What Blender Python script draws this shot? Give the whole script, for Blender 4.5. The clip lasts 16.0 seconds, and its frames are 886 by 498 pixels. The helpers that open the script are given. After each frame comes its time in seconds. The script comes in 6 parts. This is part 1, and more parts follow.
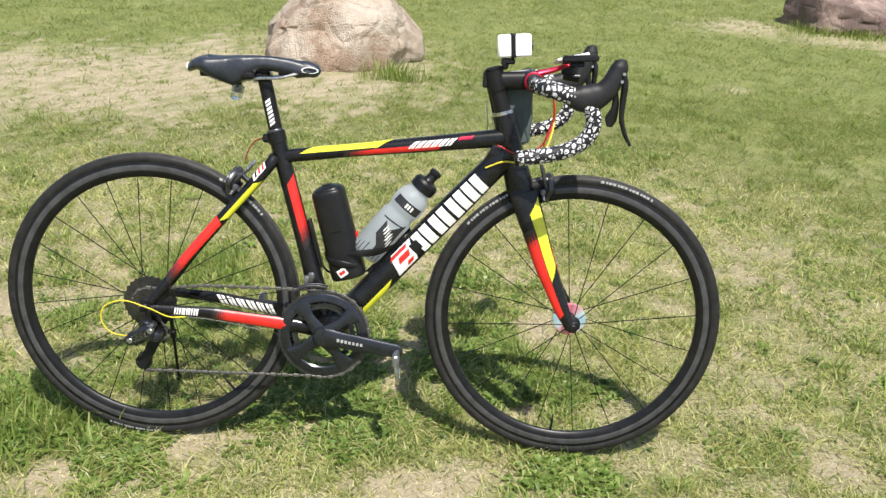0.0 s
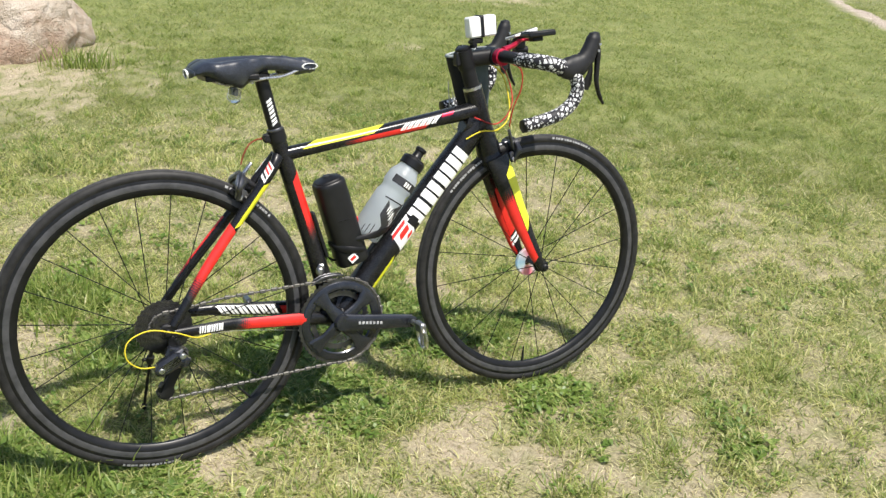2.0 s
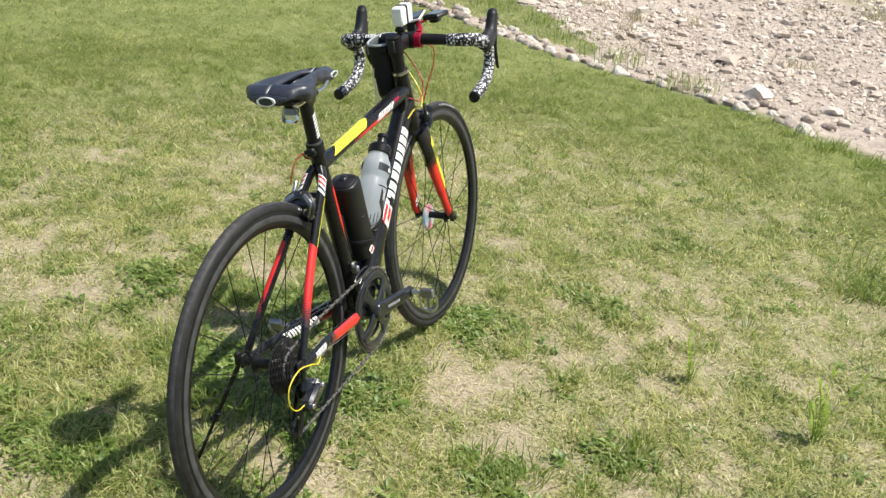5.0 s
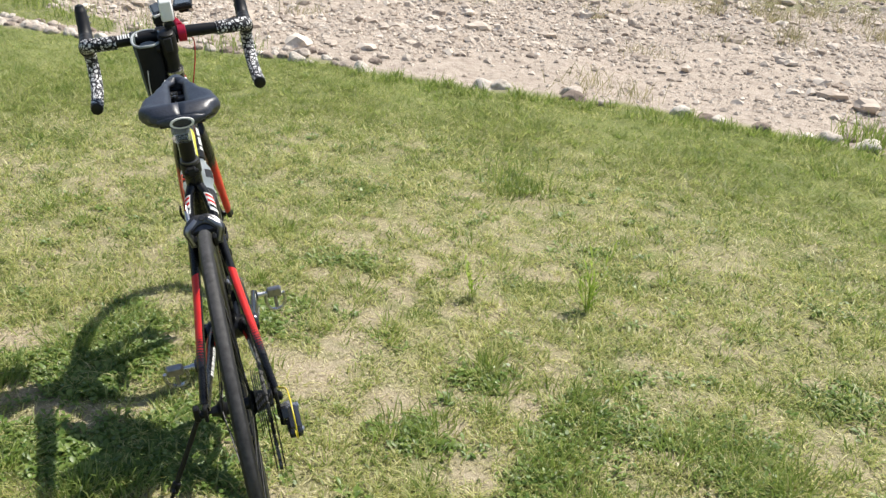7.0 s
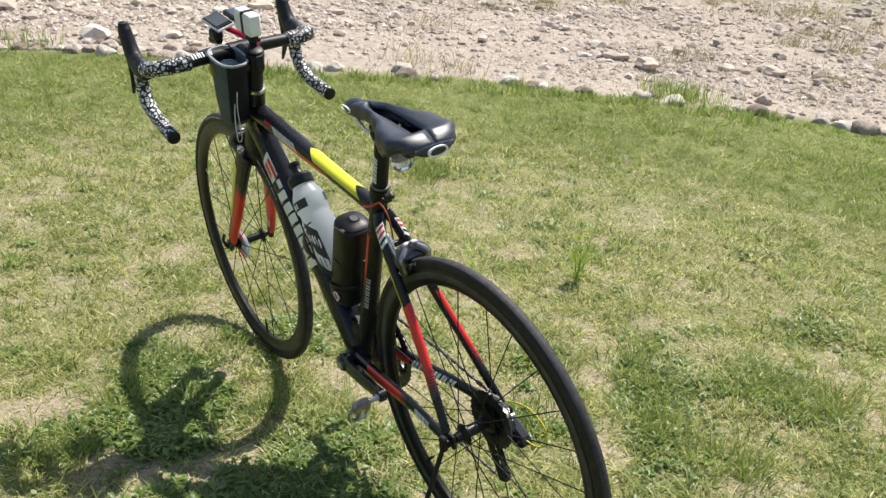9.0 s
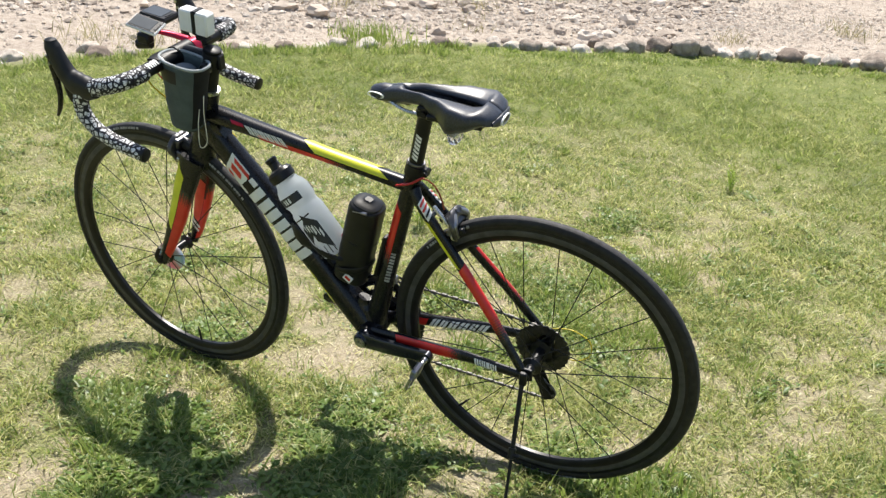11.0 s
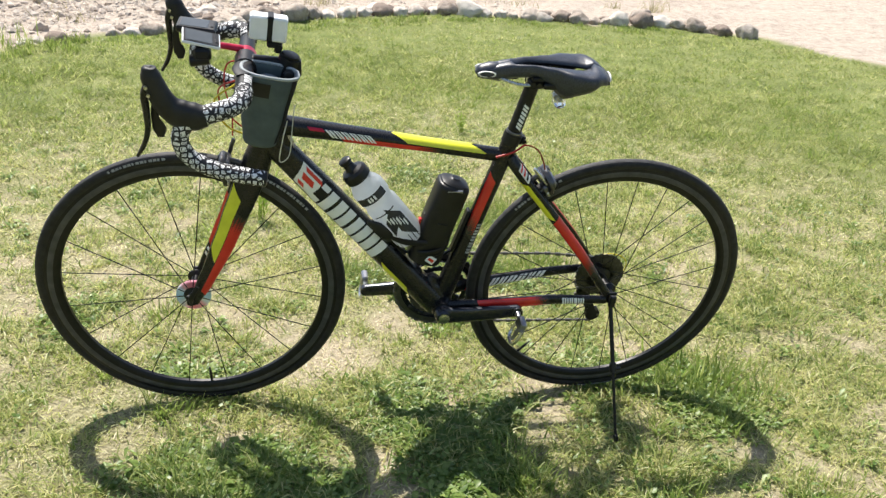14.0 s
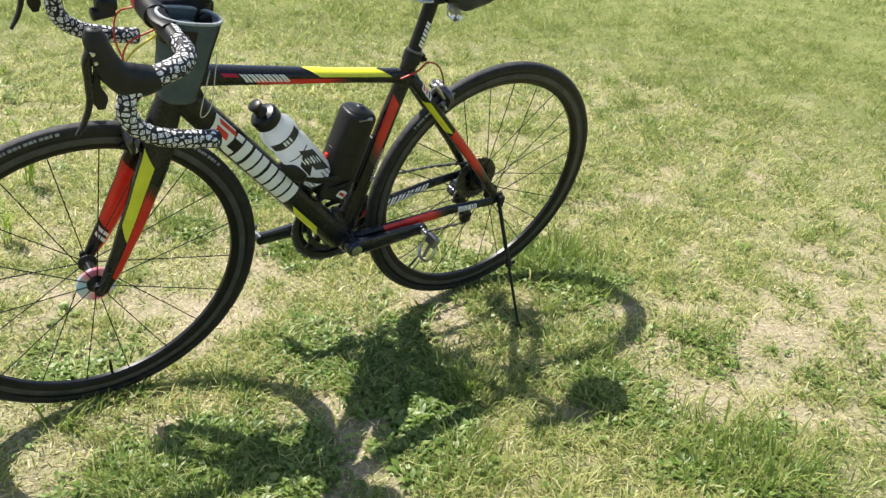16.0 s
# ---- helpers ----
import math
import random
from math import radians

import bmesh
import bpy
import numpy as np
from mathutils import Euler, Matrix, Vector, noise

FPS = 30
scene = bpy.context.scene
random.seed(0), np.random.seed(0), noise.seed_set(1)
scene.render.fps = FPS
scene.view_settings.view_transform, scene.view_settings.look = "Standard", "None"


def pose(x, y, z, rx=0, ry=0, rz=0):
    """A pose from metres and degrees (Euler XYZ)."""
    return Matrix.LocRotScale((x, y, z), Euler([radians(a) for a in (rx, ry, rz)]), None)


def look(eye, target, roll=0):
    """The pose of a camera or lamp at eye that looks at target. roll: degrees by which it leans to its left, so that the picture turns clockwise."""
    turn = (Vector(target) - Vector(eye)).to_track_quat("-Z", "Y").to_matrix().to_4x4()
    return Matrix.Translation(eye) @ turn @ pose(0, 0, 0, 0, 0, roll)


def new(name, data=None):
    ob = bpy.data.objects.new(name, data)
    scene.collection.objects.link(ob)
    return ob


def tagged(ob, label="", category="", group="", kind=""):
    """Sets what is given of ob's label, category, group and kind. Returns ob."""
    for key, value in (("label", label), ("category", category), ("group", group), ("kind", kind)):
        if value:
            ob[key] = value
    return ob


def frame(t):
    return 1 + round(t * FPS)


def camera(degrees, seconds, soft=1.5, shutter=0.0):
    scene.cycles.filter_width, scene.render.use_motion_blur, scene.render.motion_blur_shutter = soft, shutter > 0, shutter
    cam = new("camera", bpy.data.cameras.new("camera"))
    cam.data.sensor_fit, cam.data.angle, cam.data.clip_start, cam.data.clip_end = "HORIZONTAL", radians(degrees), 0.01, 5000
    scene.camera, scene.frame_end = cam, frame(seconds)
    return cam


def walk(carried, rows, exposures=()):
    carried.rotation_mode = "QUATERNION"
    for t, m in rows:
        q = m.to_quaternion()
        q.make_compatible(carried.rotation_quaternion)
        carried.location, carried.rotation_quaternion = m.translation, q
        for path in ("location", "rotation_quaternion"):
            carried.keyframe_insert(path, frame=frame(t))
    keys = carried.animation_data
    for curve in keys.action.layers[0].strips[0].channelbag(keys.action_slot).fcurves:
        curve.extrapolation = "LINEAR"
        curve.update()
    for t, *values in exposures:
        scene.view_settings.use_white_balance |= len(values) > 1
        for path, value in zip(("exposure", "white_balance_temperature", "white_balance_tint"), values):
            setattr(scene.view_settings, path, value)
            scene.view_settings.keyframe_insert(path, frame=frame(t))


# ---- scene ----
cam = camera(52.45, 16.0, 1.4)
PATH = [
    (0, look((0.6592, -1.7713, 1.3094), (0.6572, 0.0533, 0.4903), 2.768)),
    (0.5, look((0.4004, -1.8762, 1.3337), (0.6236, -0.0665, 0.5119), 3.004)),
    (1, look((0.1768, -1.8328, 1.3179), (0.5803, -0.0507, 0.5046), 2.922)),
    (1.5, look((-0.0549, -1.7423, 1.3271), (0.4927, -0.0081, 0.4948), 3.322)),
    (2, look((-0.3092, -1.6977, 1.3371), (0.5856, -0.1185, 0.4971), 4.553)),
    (2.5, look((-0.4788, -1.5625, 1.3416), (0.5045, -0.0513, 0.4759), 2.992)),
    (3, look((-0.7373, -1.4922, 1.3573), (0.4442, -0.1032, 0.5360), 2.636)),
    (3.5, look((-0.9477, -1.3492, 1.3340), (0.4292, -0.1541, 0.5118), 2.889)),
    (4, look((-1.1359, -1.1554, 1.3400), (0.3767, -0.1513, 0.5012), 3.576)),
    (4.2, look((-1.2287, -1.0711, 1.3529), (0.3556, -0.1842, 0.5141), 4.779)),
    (6.3, look((-1.5128, -0.1252, 1.3367), (0.3076, -0.2120, 0.5128), 4.970)),
    (6.5, look((-1.5444, -0.0233, 1.3407), (0.2592, -0.2959, 0.5205), 5.359)),
    (7, look((-1.4577, 0.1769, 1.3059), (0.2759, -0.4132, 0.5020), 4.472)),
    (7.5, look((-1.3463, 0.3670, 1.2999), (0.3294, -0.3516, 0.4780), 2.941)),
    (8, look((-1.2825, 0.6360, 1.3080), (0.3176, -0.2200, 0.4670), 1.813)),
    (8.5, look((-1.1456, 0.8328, 1.2923), (0.3642, -0.1863, 0.4666), 1.339)),
    (8.7, look((-1.0947, 0.9055, 1.2992), (0.3794, -0.1681, 0.4778), 3.272)),
    (10.8, look((-0.5210, 1.6191, 1.3475), (0.2809, -0.0041, 0.4976), 4.464)),
    (11, look((-0.4483, 1.6302, 1.3324), (0.2725, -0.0274, 0.4763), 4.268)),
    (11.5, look((-0.2589, 1.6900, 1.3517), (0.2791, -0.0446, 0.5140), 5.525)),
    (12, look((-0.0557, 1.8474, 1.3519), (0.2886, 0.0685, 0.5051), 5.143)),
    (12.5, look((0.1296, 1.8277, 1.3235), (0.2770, 0.0197, 0.4811), 4.890)),
    (13, look((0.3034, 1.8407, 1.3167), (0.2462, 0.0366, 0.4554), 5.400)),
    (13.5, look((0.5531, 1.9468, 1.3202), (0.3110, 0.1531, 0.4693), 5.424)),
    (14, look((0.7557, 1.9019, 1.2892), (0.4118, 0.1197, 0.4492), 4.451)),
    (14.5, look((0.9617, 1.8483, 1.2858), (0.4334, 0.1330, 0.4034), 5.790)),
    (15, look((1.1003, 1.7730, 1.2689), (0.3923, 0.1397, 0.3573), 5.877)),
    (15.5, look((1.1728, 1.6541, 1.2855), (0.3042, 0.1435, 0.3039), 6.171)),
    (16, look((1.3189, 1.6431, 1.2834), (0.2577, 0.2556, 0.3095), 5.374)),
]
walk(cam, PATH, [(0.0, 0.54), (4.2, 0.53), (6.5, 0.46), (8.7, 0.48), (11.0, 0.63), (16.0, 0.80)])

# ---------------------------------------------------------------- world, sun
world = bpy.data.worlds.new("world")
scene.world = world
world.use_nodes = True
wn = world.node_tree.nodes
sky = wn.new("ShaderNodeTexSky")
sky.sky_type = "NISHITA"
sky.sun_disc = False
SUN_TO = Vector((0.20, -0.49, 1.0)).normalized()
sky.sun_elevation = math.asin(SUN_TO.z)
sky.sun_rotation = math.atan2(SUN_TO.x, SUN_TO.y)
sky.dust_density = 1.5
world.node_tree.links.new(sky.outputs[0], wn["Background"].inputs[0])
wn["Background"].inputs[1].default_value = 0.102
sun = new("sun", bpy.data.lights.new("sun", "SUN"))
sun.data.energy = 4.9
sun.data.angle = radians(0.55)
sun.data.color = (1.0, 0.95, 0.87)
sun.matrix_world = look(SUN_TO * 30, (0, 0, 0))

# ---------------------------------------------------------------- materials


class Nodes:
    """A small builder for node materials."""

    def __init__(self, name):
        self.mat = bpy.data.materials.new(name)
        self.mat.use_nodes = True
        self.t = self.mat.node_tree
        self.bsdf = self.t.nodes["Principled BSDF"]

    def add(self, kind, **values):
        n = self.t.nodes.new("ShaderNode" + kind)
        for key, v in values.items():
            n.inputs[key.replace("_", " ")].default_value = v
        return n

    def link(self, a, b):
        self.t.links.new(a, b)

    def coords(self, scale=None):
        c = self.add("TexCoord").outputs["Object"]
        if scale is None:
            return c
        m = self.add("Mapping")
        m.inputs["Scale"].default_value = scale
        self.link(c, m.inputs["Vector"])
        return m.outputs["Vector"]

    def noise(self, scale, detail=3.0, rough=0.55, vec=None):
        n = self.add("TexNoise", Scale=scale, Detail=detail, Roughness=rough)
        self.link(vec or self.coords(), n.inputs["Vector"])
        return n.outputs["Fac"]

    def ramp(self, fac, stops):
        r = self.add("ValToRGB")
        el = r.color_ramp.elements
        el[0].position, el[0].color = stops[0][0], (*stops[0][1], 1)
        el[1].position, el[1].color = stops[-1][0], (*stops[-1][1], 1)
        for p, c in stops[1:-1]:
            e = el.new(p)
            e.color = (*c, 1)
        self.link(fac, r.inputs["Fac"])
        return r.outputs["Color"]

    def mix(self, fac, a, b):
        m = self.t.nodes.new("ShaderNodeMix")
        m.data_type = "RGBA"
        for v, s in ((fac, m.inputs[0]), (a, m.inputs[6]), (b, m.inputs[7])):
            if isinstance(v, (int, float)):
                s.default_value = v
            elif isinstance(v, tuple):
                s.default_value = (*v, 1)
            else:
                self.link(v, s)
        return m.outputs[2]

    def math(self, op, a, b=0.0, clamp=False):
        m = self.t.nodes.new("ShaderNodeMath")
        m.operation, m.use_clamp = op, clamp
        for v, s in ((a, m.inputs[0]), (b, m.inputs[1])):
            if isinstance(v, (int, float)):
                s.default_value = v
            else:
                self.link(v, s)
        return m.outputs[0]

    def attr(self, name):
        a = self.t.nodes.new("ShaderNodeAttribute")
        a.attribute_name = name
        return a.outputs["Fac"]

    def color(self, c):
        if isinstance(c, tuple):
            self.bsdf.inputs["Base Color"].default_value = (*c, 1)
        else:
            self.link(c, self.bsdf.inputs["Base Color"])

    def gloss(self, rough, metal=0.0, coat=0.0, spec=0.5):
        if isinstance(rough, (int, float)):
            self.bsdf.inputs["Roughness"].default_value = rough
        else:
            self.link(rough, self.bsdf.inputs["Roughness"])
        self.bsdf.inputs["Metallic"].default_value = metal
        self.bsdf.inputs["Coat Weight"].default_value = coat
        self.bsdf.inputs["Coat Roughness"].default_value = 0.12
        self.bsdf.inputs["Specular IOR Level"].default_value = spec

    def bump(self, height, strength=0.3, dist=0.001):
        b = self.add("Bump", Strength=strength, Distance=dist)
        self.link(height, b.inputs["Height"])
        self.link(b.outputs["Normal"], self.bsdf.inputs["Normal"])


def worn(name, base, rough, metal=0.0, coat=0.0, var=0.25, scale=40, bump=0.0, bump_scale=900, spec=0.45):
    """Paint, rubber or metal with dust and small differences in tone and gloss."""
    n = Nodes(name)
    big = n.noise(scale, 4)
    dark = tuple(c * (1 - var) for c in base)
    light = tuple(min(1, c * (1 + var) + 0.004) for c in base)
    n.color(n.ramp(big, [(0.3, dark), (0.7, light)]))
    fine = n.noise(scale * 9, 2)
    n.gloss(n.math("ADD", rough - 0.06, n.math("MULTIPLY", fine, 0.12)), metal, coat, spec)
    if bump:
        n.bump(n.noise(bump_scale, 2), bump, 0.0006)
    return n.mat


M = {}
M["black_paint"] = worn("black_paint", (0.0065, 0.0065, 0.0075), 0.28, coat=0.15, spec=0.3)
M["black_matte"] = worn("black_matte", (0.006, 0.006, 0.0065), 0.45, spec=0.3)
M["black_plastic"] = worn("black_plastic", (0.006, 0.006, 0.0065), 0.36, bump=0.15, spec=0.35)
M["pouch_skin"] = worn("pouch_skin", (0.006, 0.006, 0.0065), 0.40, scale=25, bump=0.12, bump_scale=300, spec=0.35)
M["yellow_paint"] = worn("yellow_paint", (0.66, 0.66, 0.03), 0.34, coat=0.3, var=0.08)
M["red_paint"] = worn("red_paint", (0.62, 0.020, 0.014), 0.34, coat=0.3, var=0.1)
M["white_paint"] = worn("white_paint", (0.78, 0.78, 0.76), 0.36, coat=0.2, var=0.05)
M["grey_mark"] = worn("grey_mark", (0.34, 0.34, 0.34), 0.5)
M["tyre_rubber"] = worn("tyre_rubber", (0.015, 0.0145, 0.014), 0.55, var=0.35, scale=60, bump=0.3, spec=0.3)
M["tread_rubber"] = worn("tread_rubber", (0.042, 0.041, 0.041), 0.65, var=0.35, scale=80, bump=0.4, spec=0.3)
M["rim_black"] = worn("rim_black", (0.007, 0.007, 0.0075), 0.34, metal=0.2, spec=0.35)
M["brake_track"] = worn("brake_track", (0.06, 0.06, 0.063), 0.5, metal=0.3, var=0.3)
M["steel"] = worn("steel", (0.55, 0.55, 0.56), 0.28, metal=1.0, var=0.15)
M["dark_steel"] = worn("dark_steel", (0.09, 0.09, 0.095), 0.36, metal=0.85, var=0.3)
M["crank_grey"] = worn("crank_grey", (0.030, 0.033, 0.041), 0.25, metal=0.6, coat=0.2, var=0.15)
M["chain_metal"] = worn("chain_metal", (0.12, 0.115, 0.105), 0.55, metal=0.6, var=0.4, scale=300)
M["cassette_metal"] = worn("cassette_metal", (0.085, 0.083, 0.082), 0.30, metal=0.85, var=0.3, scale=120)
M["hood_rubber"] = worn("hood_rubber", (0.011, 0.011, 0.012), 0.5, bump=0.2, spec=0.35)
M["saddle_skin"] = worn("saddle_skin", (0.021, 0.025, 0.036), 0.40, var=0.75, scale=420, bump=0.5, bump_scale=500, spec=0.6)
M["red_anodised"] = worn("red_anodised", (0.44, 0.012, 0.045), 0.32, metal=0.5, var=0.15)
M["red_cable"] = worn("red_cable", (0.46, 0.022, 0.018), 0.4)
M["brown_cable"] = worn("brown_cable", (0.22, 0.06, 0.03), 0.75, spec=0.15)
M["yellow_cable"] = worn("yellow_cable", (0.62, 0.50, 0.03), 0.4, var=0.08)
M["bag_cloth"] = worn("bag_cloth", (0.066, 0.088, 0.088), 0.8, var=0.18, scale=30, bump=0.6, bump_scale=700)
M["black_cloth"] = worn("black_cloth", (0.010, 0.010, 0.011), 0.75, var=0.2, scale=30, bump=0.5, bump_scale=700, spec=0.25)
M["bag_lining"] = worn("bag_lining", (0.16, 0.19, 0.20), 0.7, var=0.2, scale=25, bump=0.4)
M["bag_rim"] = worn("bag_rim", (0.33, 0.355, 0.36), 0.7, var=0.15)
M["cord"] = worn("cord", (0.62, 0.60, 0.52), 0.8)
M["white_plastic"] = worn("white_plastic", (0.80, 0.80, 0.79), 0.38, var=0.04)
M["alloy_grey"] = worn("alloy_grey", (0.30, 0.30, 0.31), 0.34, metal=0.9, var=0.2)
M["brake_alloy"] = worn("brake_alloy", (0.15, 0.15, 0.16), 0.32, metal=0.85, var=0.2)
M["tyre_print"] = worn("tyre_print", (0.27, 0.27, 0.27), 0.6)
M["screen"] = worn("screen", (0.075, 0.085, 0.09), 0.10, var=0.1, scale=14)
M["bottle_print"] = worn("bottle_print", (0.02, 0.02, 0.022), 0.45)
M["bare_cable"] = worn("bare_cable", (0.35, 0.34, 0.32), 0.4, metal=0.8)


def bottle_material():
    n = Nodes("bottle_plastic")
    n.color(n.ramp(n.noise(14, 3), [(0.3, (0.46, 0.51, 0.54)), (0.7, (0.58, 0.62, 0.65))]))
    n.gloss(0.35)
    tr = n.add("BsdfTranslucent")
    tr.inputs["Color"].default_value = (0.82, 0.85, 0.86, 1)
    mx = n.add("MixShader")
    mx.inputs[0].default_value = 0.62
    n.link(n.bsdf.outputs[0], mx.inputs[1])
    n.link(tr.outputs[0], mx.inputs[2])
    n.link(mx.outputs[0], n.t.nodes["Material Output"].inputs["Surface"])
    return n.mat


def lens_material():
    n = Nodes("clear_plastic")
    n.color((0.78, 0.79, 0.82))
    n.gloss(0.12)
    n.bsdf.inputs["Transmission Weight"].default_value = 0.93
    return n.mat


def tape_material():
    """Black bar tape printed with small white figures."""
    n = Nodes("printed_tape")
    vec = n.coords()
    bent = n.add("VectorMath")
    bent.operation = "MULTIPLY_ADD"
    wob = n.add("TexNoise", Scale=190.0, Detail=1.0)
    n.link(vec, wob.inputs["Vector"])
    n.link(wob.outputs["Color"], bent.inputs[0])
    bent.inputs[1].default_value = (0.004, 0.004, 0.004)
    n.link(vec, bent.inputs[2])
    v = n.add("TexVoronoi", Scale=92.0, Randomness=0.7)
    v.feature = "DISTANCE_TO_EDGE"
    n.link(bent.outputs[0], v.inputs["Vector"])
    d = v.outputs["Distance"]
    figure = n.math("GREATER_THAN", d, 0.155)
    line = n.math("LESS_THAN", n.math("ABSOLUTE", n.math("SUBTRACT", d, 0.30)), 0.035)
    line = n.math("MULTIPLY", line, n.math("GREATER_THAN", n.noise(150, 1, vec=vec), 0.47))
    mask = n.math("SUBTRACT", figure, line, True)
    n.color(n.mix(mask, (0.006, 0.006, 0.010), (0.74, 0.74, 0.74)))
    n.gloss(0.6)
    n.bump(n.noise(220, 2), 0.3, 0.0008)
    return n.mat


def halftone(name, ink, ground):
    """Ink that breaks into fine dots where the fade attribute rises."""
    n = Nodes(name)
    uv = n.add("UVMap")
    v = n.add("TexVoronoi", Scale=215.0, Randomness=0.0)
    v.voronoi_dimensions = "2D"
    n.link(uv.outputs[0], v.inputs["Vector"])
    edge = n.math("MULTIPLY", n.math("SUBTRACT", 1.0, n.attr("fade")), 0.85)
    n.color(n.mix(n.math("GREATER_THAN", v.outputs["Distance"], edge), ink, ground))
    n.gloss(0.35, 0, 0.3)
    return n.mat


def hub_material():
    """Pastel sectors of a translucent hub ring."""
    n = Nodes("pastel_ring")
    sep = n.add("SeparateXYZ")
    n.link(n.coords(), sep.inputs[0])
    a = n.t.nodes.new("ShaderNodeMath")
    a.operation = "ARCTAN2"
    n.link(sep.outputs["Z"], a.inputs[0])
    n.link(sep.outputs["X"], a.inputs[1])
    f = n.math("FRACT", n.math("MULTIPLY", n.math("ADD", a.outputs[0], 3.2), 0.32))
    n.color(n.ramp(f, [(0.0, (0.42, 0.68, 0.86)), (0.2, (0.66, 0.80, 0.90)), (0.32, (0.86, 0.42, 0.50)), (0.58, (0.86, 0.24, 0.33)), (0.75, (0.84, 0.80, 0.83)), (1.0, (0.42, 0.68, 0.86))]))
    n.gloss(0.3)
    n.bsdf.inputs["Transmission Weight"].default_value = 0.55
    return n.mat


M["bottle_plastic"] = bottle_material()
M["clear_plastic"] = lens_material()
M["printed_tape"] = tape_material()
M["red_halftone"] = halftone("red_halftone", (0.62, 0.020, 0.014), (0.010, 0.010, 0.011))
M["pastel_ring"] = hub_material()


def rock_material(name, tones, scale=5.0, bump=0.6, own=0.35):
    n = Nodes(name)
    vec = n.coords()
    big = n.noise(scale * 0.7, 5, 0.6, vec)
    small = n.noise(scale * 6, 5, 0.65, vec)
    info = n.add("ObjectInfo")
    f = n.math("ADD", n.math("MULTIPLY", big, 0.7), n.math("MULTIPLY", small, 0.3))
    f = n.math("ADD", f, n.math("MULTIPLY", n.math("SUBTRACT", info.outputs["Random"], 0.5), own))
    n.color(n.ramp(f, tones))
    n.gloss(0.9, spec=0.25)
    crack = n.add("TexVoronoi", Scale=scale * 1.3)
    crack.feature = "DISTANCE_TO_EDGE"
    n.link(vec, crack.inputs["Vector"])
    line = n.math("MINIMUM", n.math("MULTIPLY", crack.outputs["Distance"], 9.0), 1.0)
    n.bump(n.math("ADD", n.math("ADD", small, n.noise(scale * 30, 3, vec=vec)), n.math("MULTIPLY", line, 0.7)), bump, 0.03)
    return n.mat


M["boulder"] = rock_material("boulder", [(0.34, (0.20, 0.135, 0.095)), (0.42, (0.35, 0.25, 0.185)), (0.49, (0.43, 0.345, 0.27)), (0.60, (0.53, 0.465, 0.39))], 3.4, 0.75)
M["red_boulder"] = rock_material("red_boulder", [(0.30, (0.18, 0.13, 0.115)), (0.42, (0.36, 0.265, 0.225)), (0.52, (0.52, 0.40, 0.345)), (0.64, (0.64, 0.54, 0.47))], 4.5, 0.7)
M["cobble"] = rock_material("cobble", [(0.26, (0.24, 0.19, 0.155)), (0.42, (0.37, 0.31, 0.255)), (0.56, (0.47, 0.40, 0.335)), (0.76, (0.66, 0.60, 0.52))], 8.0, 0.35, 0.6)


def pebble_material():
    n = Nodes("gravel")
    g = n.t.nodes.new("ShaderNodeNewGeometry")
    f = n.math("ADD", n.math("MULTIPLY", g.outputs["Random Per Island"], 0.75), n.math("MULTIPLY", n.noise(60, 4), 0.25))
    n.color(n.ramp(f, [(0.1, (0.34, 0.28, 0.225)), (0.4, (0.45, 0.38, 0.312)), (0.65, (0.55, 0.475, 0.395)), (0.95, (0.68, 0.61, 0.525))]))
    n.gloss(0.9, spec=0.25)
    n.bump(n.noise(120, 3), 0.3, 0.004)
    return n.mat


M["gravel"] = pebble_material()


def ground_material():
    n = Nodes("ground")
    vec = n.coords()
    thatch = n.ramp(n.noise(90, 7, 0.8, vec), [(0.32, (0.07, 0.066, 0.03)), (0.46, (0.21, 0.195, 0.10)), (0.57, (0.40, 0.37, 0.21)), (0.70, (0.58, 0.53, 0.34))])
    blotch = n.math("ADD", n.math("MULTIPLY", n.noise(110, 7, 0.8, vec), 0.55), n.math("ADD", n.math("MULTIPLY", n.noise(2.1, 4, 0.6, vec), 0.2), n.math("MULTIPLY", n.noise(8.5, 4, 0.65, vec), 0.25)))
    green = n.ramp(blotch, [(0.36, (0.06, 0.088, 0.019)), (0.5, (0.155, 0.188, 0.053)), (0.64, (0.30, 0.31, 0.125))])
    patch = n.ramp(n.noise(4.5, 6, 0.72, vec), [(0.36, (0, 0, 0)), (0.52, (1, 1, 1))])
    lawn = n.mix(n.math("MULTIPLY", patch, n.attr("dry")), green, thatch)
    soil = n.ramp(n.noise(75, 8, 0.85, vec), [(0.3, (0.18, 0.14, 0.095)), (0.43, (0.33, 0.275, 0.19)), (0.56, (0.45, 0.385, 0.27)), (0.72, (0.57, 0.50, 0.375))])
    grit = n.math("ADD", n.math("MULTIPLY", n.noise(16, 7, 0.72, vec), 0.6), n.math("MULTIPLY", n.noise(120, 4, 0.7, vec), 0.4))
    sand = n.ramp(grit, [(0.34, (0.21, 0.17, 0.138)), (0.5, (0.42, 0.355, 0.292)), (0.66, (0.54, 0.47, 0.395))])
    c = n.mix(n.attr("bare"), lawn, soil)
    c = n.mix(n.attr("sandy"), c, sand)
    n.color(c)
    n.gloss(0.95, spec=0.15)
    n.bump(n.noise(120, 5, 0.7, vec), 0.8, 0.012)
    return n.mat


M["ground"] = ground_material()


